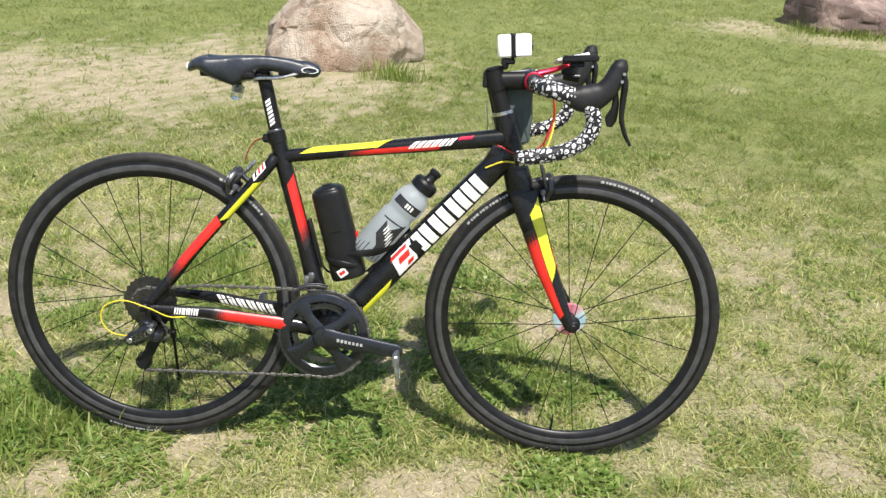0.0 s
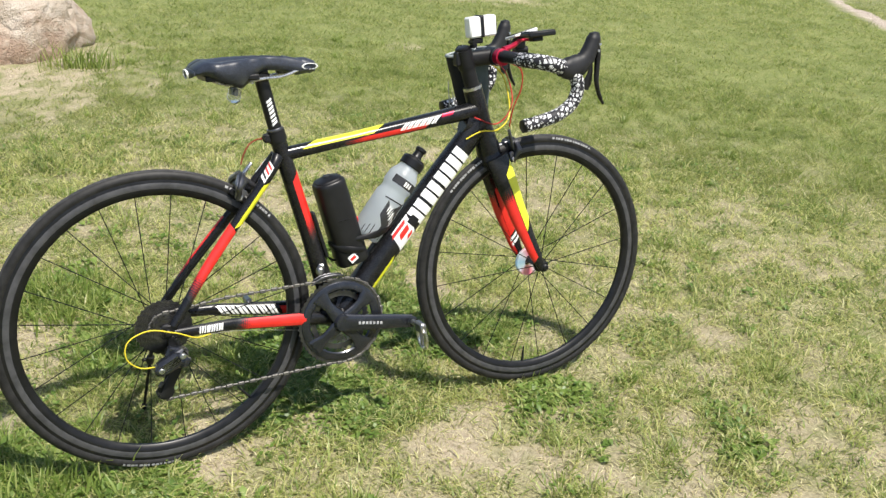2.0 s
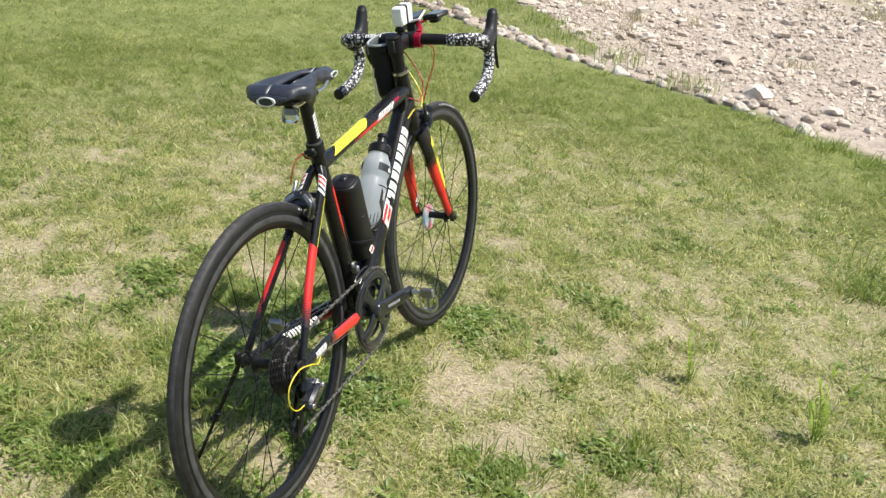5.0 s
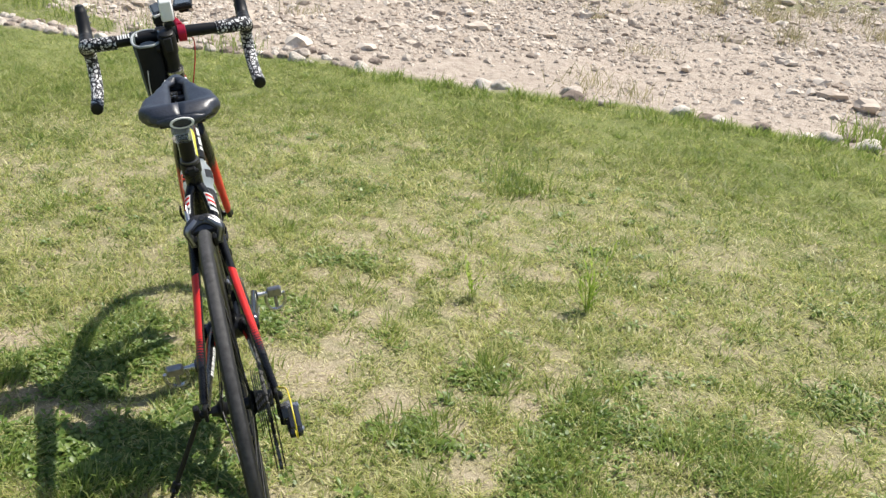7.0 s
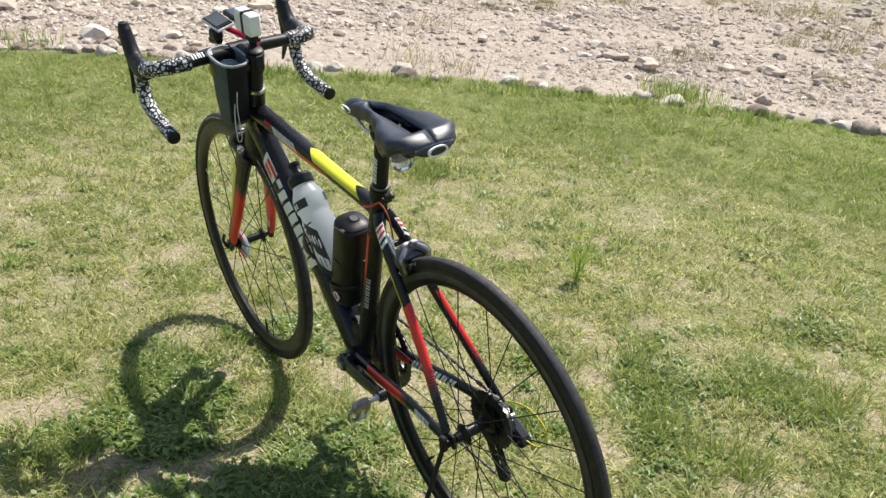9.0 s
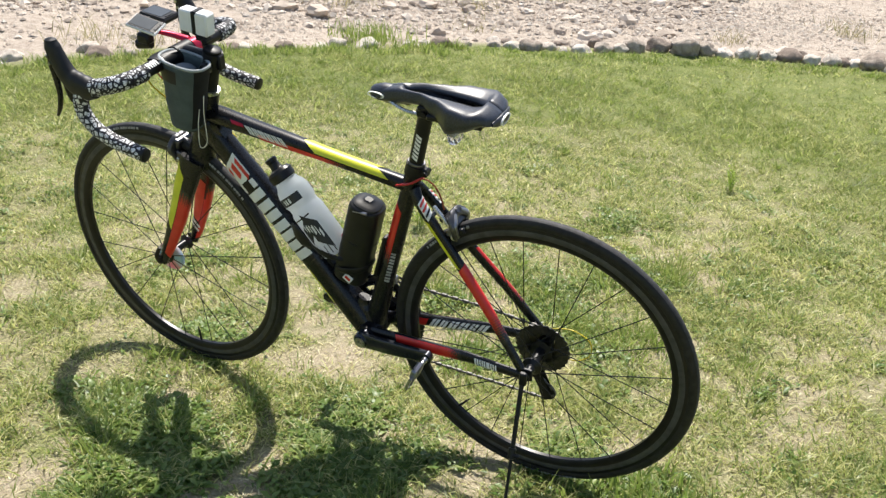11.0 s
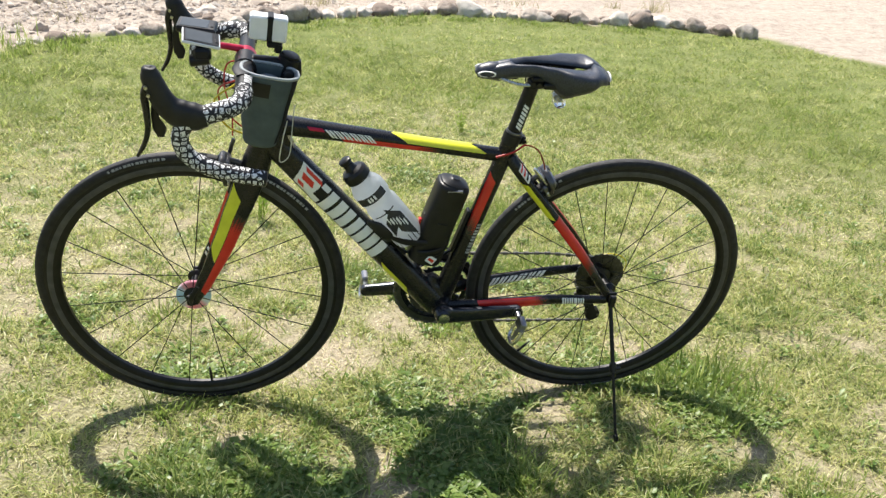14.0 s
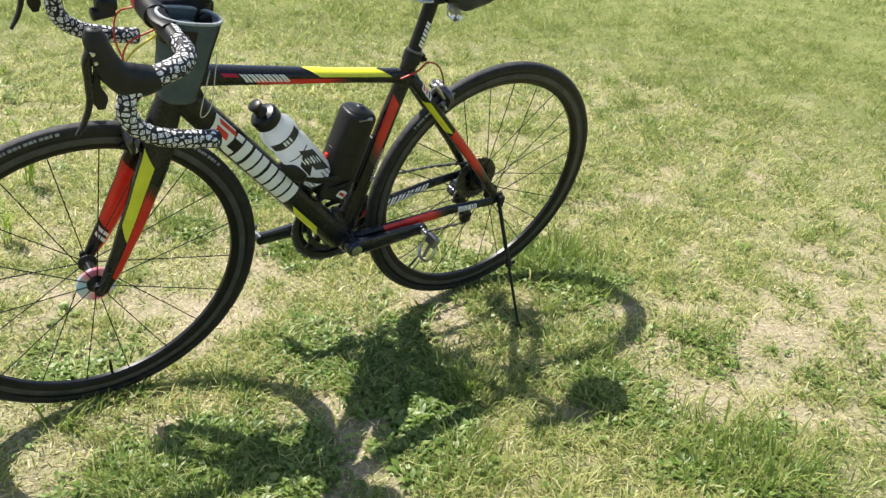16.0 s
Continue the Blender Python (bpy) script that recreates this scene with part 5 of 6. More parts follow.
top_bar = Tube([(BAR.x, -0.165, 0.507), (BAR.x, -0.06, 0.510), (BAR.x, 0.0, 0.509), (BAR.x, 0.06, 0.510), (BAR.x, 0.165, 0.507)], [(0.0145, 0.0125), (0.016, 0.014), (0.0155, 0.0155), (0.016, 0.014), (0.0145, 0.0125)], 20, side=(1, 0, 0))
handlebar = part("handlebar", top_bar.geo(18), "black_matte", bike, "black road handlebar with printed tape")
letter_row(top_bar, handlebar, 0.232, 0.278, 95, 150, [0.4, 0.9, 0.4, 0.9, 0.4, 0.4], gap=0.3)
for sg in (-1, 1):
    Y = sg * 0.194
    ramp = Tube([(0.790, sg * 0.118, 0.508), (0.794, sg * 0.160, 0.508), (0.812, sg * 0.186, 0.505), (0.85, Y, 0.496), (0.872, Y, 0.491)], [0.0158, 0.0165, 0.017, 0.0168], 22, side=(0.3, 1, 0.2))
    part("bar_tape", ramp.geo(18), "printed_tape", handlebar, "black tape printed with white figures")
    fall = Tube([(0.868, Y, 0.488), (0.890, Y, 0.475), (0.899, Y, 0.445), (0.884, Y, 0.413), (0.848, Y, 0.391), (0.800, Y * 1.005, 0.379), (0.760, Y * 1.01, 0.372)], [0.0160, 0.0152, 0.0150, 0.0150], 30, side=(0.1, 1, 0.1))
    part("bar_tape", fall.geo(18), "printed_tape", handlebar, "black tape printed with white figures")
    part("bar_plug", Geo().lathe((0.758, Y * 1.01, 0.3715), (-1, 0, -0.17), [(-0.004, 0.0150), (0.002, 0.0142), (0.004, 0.009)], 18), "black_plastic", handlebar, "bar end plug")
    for k in range(11):
        f = 0.06 + 0.085 * k
        c = ramp.p[min(len(ramp.p) - 2, int(f * (len(ramp.p) - 1)))]
        d = (ramp.p[min(len(ramp.p) - 1, int(f * (len(ramp.p) - 1)) + 1)] - c).normalized()
        d = (d + Vector((0, 0, 0.18))).normalized()
        part("tape_edge", Geo().lathe(c, d, [(-0.0008, 0.0166), (0, 0.0172), (0.0008, 0.0166)], 18, ends=False), "black_matte", handlebar)
    tall = 0.80 if sg < 0 else 0.94
    low = 0.009 if sg < 0 else 0.002
    hood = Tube([(x, Y, 0.491 + (z - 0.491) * tall) for x, z in ((0.850, 0.493), (0.872, 0.492), (0.894, 0.497), (0.914, 0.513), (0.927, 0.540), (0.935, 0.566), (0.937, 0.583), (0.937, 0.588))], [(0.0175, 0.0185), (0.018, 0.025), (0.0175, 0.026), (0.0165, 0.021), (0.0155, 0.0185), (0.0145, 0.0170), (0.011, 0.012), (0.004, 0.004)], 40, power=2.2)
    lever_base = part("brake_hood", hood.geo(20), "hood_rubber", bike, "dark rubber brake hood")
    lever = Tube([(x, Y, z - low) for x, z in ((0.942, 0.556), (0.949, 0.532), (0.949, 0.500), (0.950, 0.468), (0.959, 0.440), (0.972, 0.418))], [(0.010, 0.006), (0.0085, 0.007), (0.007, 0.006), (0.0065, 0.005), (0.006, 0.0045), (0.004, 0.003)], 22)
    part("brake_lever", lever.geo(14), "black_paint", lever_base, "glossy black brake lever")
    paddle = Tube([(0.934, Y - sg * 0.006, 0.520 - low), (0.937, Y - sg * 0.008, 0.490 - low), (0.932, Y - sg * 0.010, 0.466 - low), (0.931, Y - sg * 0.010, 0.450 - low)], [(0.003, 0.005), (0.003, 0.007), (0.003, 0.0115), (0.002, 0.006)], 14)
    part("shift_paddle", paddle.geo(12), "black_plastic", lever_base)
    for z in (0.537, 0.551):
        part("pivot_screw", Geo().lathe((0.9405 + (z - 0.537) * 0.2, Y - 0.0168, z - low), (0, 1, 0), [(0, 0.003), (0.033, 0.003)], 12), "steel", lever_base, "small steel pivot screw")

# fork, steered a little
fork = Geo()
crown_lo = steer_axis(0.258)
Tube([steer_axis(0.285), steer_axis(0.268), crown_lo], [(0.025, 0.030), (0.030, 0.033), (0.034, 0.030)], 6).geo(22, g=fork)
blades_f = []
for sg in (-1, 1):
    b = Tube([(0.794, sg * 0.026, 0.275), (0.812, sg * 0.034, 0.228), (0.851, sg * 0.043, 0.140), (0.895, sg * 0.051, 0.055), (0.929, sg * 0.056, -0.004)], [(0.014, 0.030), (0.013, 0.028), (0.011, 0.023), (0.009, 0.017), (0.0075, 0.011)], 24, power=2.4)
    blades_f.append((sg, b))
    b.geo(16, g=fork)
fork.moved(STEER)
fork_part = part("fork", fork, "black_paint", bike)


def steered(g):
    return g.moved(STEER)


for sg, b in blades_f:
    def out(a, sg=sg):
        return 180 - a if sg < 0 else a
    part("stripe", steered(b.patch(0.085, 0.135, out(0), out(-150), 0.02, 0.0007, 10, 8, fade=(1.0, 0.1))), "red_halftone", fork_part, "red stripe broken into dots")
    part("stripe", steered(b.patch(0.135, 0.285, out(0), out(-160), 0.02, 0.0007, 12, 10)), "red_paint", fork_part, "red stripe")
    part("stripe", steered(b.patch(0.030, 0.184, out(60), out(2), 0.032, 0.0009, 14, 6)), "yellow_paint", fork_part, "yellow stripe")
    part("stripe", steered(b.patch(0.085, 0.225, out(105), out(198), 0.02, 0.0007, 12, 8)), "red_paint", fork_part, "red stripe on the inner face")
    for k in range(2):
        part("emblem_bar", steered(b.patch(0.236 + 0.014 * k, 0.244 + 0.014 * k, out(130), out(215), 0.014, 0.0012, 3, 6)), "white_paint", fork_part, "white bar of a small emblem")
    part("fork_tip", steered(Geo().box((0.9335, sg * 0.056, 0.0), (0.009, 0.004, 0.012), 0.003)), "black_matte", fork_part)
part("fork_badge", steered(Geo().lathe(steer_axis(0.268) + Vector((0.004, -0.031, 0)), (0, -1, 0), [(0, 0.006), (0.003, 0.006), (0.0035, 0.004)], 16)), "red_paint", fork_part, "small round red badge")


# wheels
def make_wheel(centre, turn, front):
    """A clincher wheel: rim with children tyre, hub, spokes and skewer."""
    def place(g):
        return g.moved(Matrix.Translation(centre) @ turn)

    ax = (0, 1, 0)
    rim_prof = [(-0.0090, 0.3185), (-0.0103, 0.316), (-0.0103, 0.296), (-0.0085, 0.288), (-0.004, 0.2825), (0.004, 0.2825), (0.0085, 0.288), (0.0103, 0.296), (0.0103, 0.316), (0.0090, 0.3185)]
    wheel = part("front_wheel" if front else "rear_wheel", place(Geo().lathe((0, 0, 0), ax, rim_prof, 96, ends=False)), "rim_black", bike, "black alloy rim with thin spokes")
    for sg in (-1, 1):
        band = [(sg * 0.0104, 0.2975), (sg * 0.0109, 0.299), (sg * 0.0109, 0.3085), (sg * 0.0104, 0.310)]
        part("brake_track", place(Geo().lathe((0, 0, 0), ax, band, 96, ends=False)), "brake_track", wheel, "worn grey brake track")
    tyre = []
    for k in range(13):
        a = radians(-125 + 250 * k / 12)
        tyre.append((TYRE_R * math.sin(a), WHEEL_R + TYRE_R * math.cos(a)))
    part("tyre", place(Geo().lathe((0, 0, 0), ax, tyre, 120, ends=False)), "tyre_rubber", wheel, "black road tyre")
    tread = [((TYRE_R + 0.0003) * math.sin(radians(a)), WHEEL_R + (TYRE_R + 0.0003) * math.cos(radians(a))) for a in (-38, -25, -12, 0, 12, 25, 38)]
    part("tread", place(Geo().lathe((0, 0, 0), ax, tread, 120, ends=False)), "tread_rubber", wheel, "dusty dark tread band")
    for sg in (-1, 1):
        for a0 in ((62, 118) if front else (250, 40)):
            g, n = Geo(), 14
            for k in range(n):
                a = radians(a0 + k * 1.55)
                for j, rr in enumerate((0.3302, 0.3250)):
                    for e in (0, 1):
                        aa = a + radians((1.25 if k % 3 else 0.8) if e else 0)
                        g.v.append(Vector((rr * math.cos(aa), sg * (0.0118 if rr > 0.328 else 0.0130), rr * math.sin(aa))))
                b = 4 * k
                g.f.append((b, b + 1, b + 3, b + 2))
            part("letter_bar", place(g), "tyre_print", wheel, "row of small grey sidewall marks")
    if front:
        hub_prof = [(-0.046, 0.008), (-0.040, 0.010), (-0.036, 0.019), (-0.033, 0.019), (-0.028, 0.010), (0.028, 0.010), (0.033, 0.019), (0.036, 0.019), (0.040, 0.010), (0.046, 0.008)]
        flange = ((-0.0345, 0.017), (0.0345, 0.017))
    else:
        hub_prof = [(-0.056, 0.008), (-0.030, 0.016), (-0.022, 0.024), (-0.019, 0.024), (-0.014, 0.012), (0.028, 0.012), (0.034, 0.021), (0.037, 0.021), (0.044, 0.011), (0.056, 0.009)]
        flange = ((-0.0205, 0.022), (0.0355, 0.019))
    part("hub", place(Geo().lathe((0, 0, 0), ax, hub_prof, 28)), "rim_black", wheel, "black metal hub")
    count = 20 if front else 24
    for k in range(count):
        f = flange[k % 2]
        a = 2 * math.pi * k / count + 0.10
        swing = 0.0 if front else (0.95 if (k // 2) % 2 else -0.95)
        p = Vector((f[1] * math.cos(a + swing), f[0], f[1] * math.sin(a + swing)))
        q = Vector((0.2835 * math.cos(a), f[0] * 0.05, 0.2835 * math.sin(a)))
        part("spoke", place(Tube([p, q], [0.00115], 1).geo(5)), "black_matte", wheel)
    va = radians(-95 if front else -50)
    stem_v = Geo().lathe((0.2835 * math.cos(va), 0, 0.2835 * math.sin(va)), (-math.cos(va), 0, -math.sin(va)), [(-0.002, 0.003), (0.030, 0.003), (0.031, 0.002), (0.042, 0.0018)], 10)
    part("valve", place(stem_v), "black_matte", wheel)
    w = 0.066 if front else 0.078
    sk = Geo().lathe((0, 0, 0), ax, [(-w, 0.006), (-w + 0.003, 0.009), (-w + 0.010, 0.008), (-w + 0.010, 0.003), (w - 0.010, 0.003), (w - 0.010, 0.008), (w - 0.002, 0.009), (w, 0.006)], 18)
    part("skewer", place(sk), "black_matte", wheel)
    if not front:
        return wheel
    arm = Tube([(0.0, w - 0.003, 0.0), (0.010, w + 0.006, 0.018), (0.016, w + 0.004, 0.048)], [(0.006, 0.005), (0.004, 0.006), (0.003, 0.005)], 10).geo(10)
    arm.moved(Matrix.Rotation(radians(-38), 4, "Y"))
    part("skewer_lever", place(arm), "black_matte", wheel)
    return wheel


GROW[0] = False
rear_wheel = make_wheel(Vector((0, 0, 0)), Matrix.Rotation(radians(0), 4, "Y"), False)
front_wheel = make_wheel(FRONT, Matrix.Rotation(radians(-2.5), 4, HEAD), True)
ring = part("hub_ring", Geo().lathe((0, 0, 0), (0, 1, 0), [(-0.005, 0.012), (-0.005, 0.036), (-0.003, 0.038), (0.003, 0.038), (0.005, 0.036), (0.005, 0.012)], 40, ends=False), "pastel_ring", front_wheel, "pastel blue and pink translucent hub ring")
hub_at = FRONT + Vector((0, 0.024, -0.007))
base_v = Vector(bike["base"])
for v in ring.data.vertices:
    v.co = v.co + base_v
ring.location = hub_at - base_v

# cassette
for k in range(9):
    r = 0.0275 + 0.0041 * k
    y = -0.0575 + 0.0036 * k
    g = Geo()
    teeth = 12 + 2 * k
    prof = []
    for j in range(teeth * 2):
        a = math.pi * j / teeth
        rr = r + (0.0017 if j % 2 else -0.0017)
        prof.append((rr * math.cos(a), rr * math.sin(a)))
    m = len(prof)
    vs = [Vector((p, y + e, q)) for e in (-0.0008, 0.0008) for p, q in prof] + [Vector((p * 0.62, y + e, q * 0.62)) for e in (-0.0008, 0.0008) for p, q in prof]
    fs = []
    for j in range(m):
        j2 = (j + 1) % m
        fs += [(j, j2, m + j2, m + j), (j, 2 * m + j, 2 * m + j2, j2), (m + j, m + j2, 3 * m + j2, 3 * m + j)]
    part("cassette_cog", g.put(vs, fs), "cassette_metal", rear_wheel, sharp=20)
part("cassette_body", Geo().lathe((0, 0, 0), (0, 1, 0), [(-0.060, 0.012), (-0.058, 0.016), (-0.026, 0.022)], 24), "dark_steel", rear_wheel)


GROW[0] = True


# cranks, rings, pedals
def chain_ring(radius, y, teeth, depth):
    g, prof = Geo(), []
    for j in range(teeth * 2):
        a = math.pi * j / teeth
        rr = radius + (0.002 if j % 2 else -0.002)
        prof.append((math.cos(a), math.sin(a), rr))
    m = len(prof)
    vs = []
    for e in (-0.0011, 0.0011):
        vs += [BB + Vector((c * rr, y + e, s * rr)) for c, s, rr in prof]
    for e in (-0.0011, 0.0011):
        vs += [BB + Vector((c * (radius - depth), y + e, s * (radius - depth))) for c, s, rr in prof]
    fs = []
    for j in range(m):
        j2 = (j + 1) % m
        fs += [(j, j2, m + j2, m + j), (j, 2 * m + j, 2 * m + j2, j2), (m + j, m + j2, 3 * m + j2, 3 * m + j), (2 * m + j, 3 * m + j, 3 * m + j2, 2 * m + j2)]
    return g.put(vs, fs)


CR = Vector((0.548, 0, -0.080))
arm_dir = (CR - BB).normalized()
crank = Geo()
Tube([BB + Vector((0, -0.060, 0)), BB + Vector((0, -0.064, 0)) + arm_dir * 0.06, BB + Vector((0, -0.072, 0)) + arm_dir * 0.166], [(0.009, 0.021), (0.0085, 0.0185), (0.007, 0.0155)], 14, power=3).geo(16, g=crank)
crank.lathe(BB, (0, -1, 0), [(0.040, 0.022), (0.062, 0.022), (0.068, 0.018), (0.069, 0.009)], 26)
crank.lathe(BB + arm_dir * 0.166, (0, -1, 0), [(0.066, 0.0125), (0.080, 0.0125), (0.081, 0.010)], 20)
crankset = part("crankset", crank, "crank_grey", bike, "dark grey crankset with two chainrings", 40)
ca = math.atan2(arm_dir.z, arm_dir.x)
for k in range(4):
    a = ca + radians((28, 118, 208, 298)[k] + 17)
    d = Vector((math.cos(a), 0, math.sin(a)))
    part("spider_arm", Tube([BB + Vector((0, -0.056, 0)) + d * 0.012, BB + Vector((0, -0.053, 0)) + d * 0.05, BB + Vector((0, -0.050, 0)) + d * 0.084], [(0.006, 0.016), (0.005, 0.0115), (0.004, 0.020)], 10, power=3).geo(14), "crank_grey", crankset)
outer = Geo().lathe(BB, (0, -1, 0), [(0.046, 0.0935), (0.0495, 0.093), (0.0515, 0.090), (0.0515, 0.0765), (0.049, 0.0735), (0.045, 0.076)], 64, ends=False)
part("chainring_cover", outer, "crank_grey", crankset)
part("chainring", chain_ring(0.1000, -0.0465, 50, 0.014), "dark_steel", crankset, "large toothed chainring", 20)
part("chainring", chain_ring(0.0690, -0.0390, 34, 0.012), "dark_steel", crankset, "small toothed chainring", 20)
g = Geo()
for k in range(7):
    g.box(BB + arm_dir * (0.036 + 0.0085 * k) + Vector((0, -0.0724 - 0.0008 * k, 0.001)), (0.0028, 0.0006, 0.0034), 0.0003)
part("letter_bar", g, "grey_mark", crankset, "row of small grey marks")
left_dir = -arm_dir
lc = Geo()
Tube([BB + Vector((0, 0.056, 0)), BB + Vector((0, 0.064, 0)) + left_dir * 0.06, BB + Vector((0, 0.072, 0)) + left_dir * 0.166], [(0.009, 0.021), (0.0085, 0.0185), (0.007, 0.0155)], 14, power=3).geo(16, g=lc)
lc.lathe(BB, (0, 1, 0), [(0.038, 0.019), (0.064, 0.019), (0.069, 0.015), (0.070, 0.008)], 26)
lc.lathe(BB + left_dir * 0.166, (0, 1, 0), [(0.066, 0.0125), (0.080, 0.0125), (0.081, 0.010)], 20)
crank_left = part("crank_arm", lc, "crank_grey", bike, "dark grey left crank arm", 40)
part("axle_cap", Geo().lathe(BB, (0, 1, 0), [(0.069, 0.0125), (0.0715, 0.0125), (0.072, 0.010)], 22), "steel", crank_left, "bright axle cap")


def pedal(at, sg, hang):
    """A small clipless pedal hanging from its spindle."""
    sp_g = Geo().lathe(at, (0, sg, 0), [(0.074, 0.007), (0.084, 0.007), (0.088, 0.0055), (0.110, 0.0045)], 16)
    p = part("pedal", sp_g, "steel", bike, "bright metal clipless pedal")
    turn = Matrix.Rotation(radians(hang), 3, "Y")
    c = at + Vector((0, sg * 0.122, 0))
    body = Geo().box(c, (0.013, 0.018, 0.0075), 0.004, turn)
    body.box(c + turn @ Vector((0.030, 0, 0.001)), (0.016, 0.004, 0.004), 0.002, turn)
    part("pedal_body", body, "alloy_grey", p, "grey pedal body")
    loop = Tube([c + turn @ Vector(q) for q in ((0.006, -0.022, 0), (0.030, -0.023, 0.002), (0.050, -0.012, 0.003), (0.050, 0.012, 0.003), (0.030, 0.023, 0.002), (0.006, 0.022, 0))], [0.0040], 18, side=(0.2, 0.3, 1))
    part("pedal_plate", loop.geo(8), "steel", p, "polished rear plate")


pedal(BB + arm_dir * 0.166, -1, 84)
pedal(BB + left_dir * 0.166, 1, 70)

# chain
PULLEY = Vector((-0.012, -0.048, -0.147))
GUIDE = Vector((0.022, -0.048, -0.072))


def chain_path():
    p = []
    for k in range(16):
        a = radians(88 - 190 * k / 15)
        p.append(BB + Vector((0.1005 * math.cos(a), -0.0465, 0.1005 * math.sin(a))))
    p += [Vector((-0.006, -0.048, -0.166)), PULLEY + Vector((-0.018, 0, 0.002)), PULLEY + Vector((-0.006, 0, 0.018)), GUIDE + Vector((0.017, 0, -0.010)), GUIDE + Vector((0.016, 0, 0.012)), Vector((0.020, -0.048, -0.030))]
    for k in range(8):
        a = radians(-40 - 230 * k / 7)
        p.append(Vector((0.034 * math.cos(a), -0.0475, 0.034 * math.sin(a))))
    p.append(BB + Vector((0.0, -0.0465, 0.1005)))
    return p


def make_chain():
    pts = chain_path()
    g, step, carry, k = Geo(), 0.0127, 0.0, 0
    for a, b in zip(pts, pts[1:]):
        d = b - a
        n = d.length
        while carry < n:
            c = a + d * (carry / n)
            t = d.normalized()
            turn = Matrix((t, Vector((0, 1, 0)), t.cross(Vector((0, 1, 0))))).transposed()
            half = 0.0034 if k % 2 else 0.0022
            g.box(c, (0.0068 if k % 2 else 0.0054, half, 0.0037 if k % 2 else 0.0022), 0.0014, turn)
            carry += step
            k += 1
        carry -= n
    return g


part("chain", make_chain(), "chain_metal", bike, "oily grey bicycle chain", 30)

# rear derailleur
rd = Geo().box((0.004, -0.076, -0.044), (0.013, 0.010, 0.014), 0.004, Matrix.Rotation(radians(20), 3, "Y"))
rd.box((-0.004, -0.088, -0.064), (0.028, 0.014, 0.017), 0.007, Matrix.Rotation(radians(-32), 3, "Y"))
rd.box((0.018, -0.074, -0.072), (0.012, 0.010, 0.012), 0.005)
for kx, kz, ky in ((0.012, -0.046, -0.074), (-0.024, -0.076, -0.088), (0.024, -0.070, -0.076)):
    rd.lathe((kx, ky, kz), (0, -1, 0), [(-0.012, 0.011), (-0.009, 0.0135), (0.009, 0.0135), (0.013, 0.010), (0.014, 0.005)], 18)
mech = part("rear_derailleur", rd, "crank_grey", bike, "dark grey rear derailleur")
part("derailleur_plate", Geo().box((-0.003, -0.1005, -0.062), (0.019, 0.0015, 0.009), 0.003, Matrix.Rotation(radians(-32), 3, "Y")), "steel", mech, "polished derailleur plate")
part("parallelogram_link", Geo().box((0.006, -0.084, -0.0465), (0.020, 0.009, 0.004), 0.003, Matrix.Rotation(radians(-32), 3, "Y")), "alloy_grey", mech, "silver-grey link")
for bolt_x, bolt_z in ((-0.024, -0.075), (0.020, -0.048)):
    part("pivot_bolt", Geo().lathe((bolt_x, -0.095, bolt_z), (0, -1, 0), [(-0.004, 0.0065), (0.008, 0.0065), (0.0095, 0.005), (0.0095, 0.002), (0.007, 0.0018)], 14), "steel", mech)
for y in (-0.056, -0.040):
    part("derailleur_cage", Tube([GUIDE + Vector((0.004, y + 0.048, 0.008)), PULLEY + Vector((-0.004, y + 0.048, -0.012))], [(0.0014, 0.012), (0.0014, 0.010)], 4).geo(8), "black_matte", mech)
for c in (GUIDE, PULLEY):
    part("jockey_wheel", Geo().lathe(c, (0, 1, 0), [(-0.003, 0.006), (-0.003, 0.018), (0.003, 0.018), (0.003, 0.006)], 22), "black_plastic", mech)
part("shift_cable", cable([(0.085, -0.064, -0.028), (0.052, -0.076, -0.022), (0.01, -0.086, 0.004), (-0.040, -0.088, 0.014), (-0.082, -0.088, -0.006), (-0.088, -0.088, -0.042), (-0.064, -0.088, -0.066), (-0.030, -0.087, -0.069)], 0.0015, 36), "yellow_cable", bike, "yellow cable housing")
part("bare_wire", cable([(0.085, -0.064, -0.028), (0.20, -0.052, -0.048), (0.36, -0.020, -0.088)], 0.0007, 10, 5), "bare_cable", bike)

# front derailleur
fd = Geo().box((0.340, -0.030, 0.058), (0.006, 0.009, 0.009), 0.003)
fd.box((0.348, -0.014, 0.060), (0.007, 0.009, 0.011), 0.003)
fdp = part("front_derailleur", fd, "alloy_grey", bike, "grey front derailleur")
for y in (-0.052, -0.038):
    cage = Tube([(0.312, y, 0.034), (0.338, y, 0.047), (0.365, y, 0.050), (0.388, y, 0.048)], [(0.0012, 0.002), (0.0012, 0.0034), (0.0012, 0.003), (0.0012, 0.002)], 14)
    part("derailleur_cage", cage.geo(8), "dark_steel", fdp)


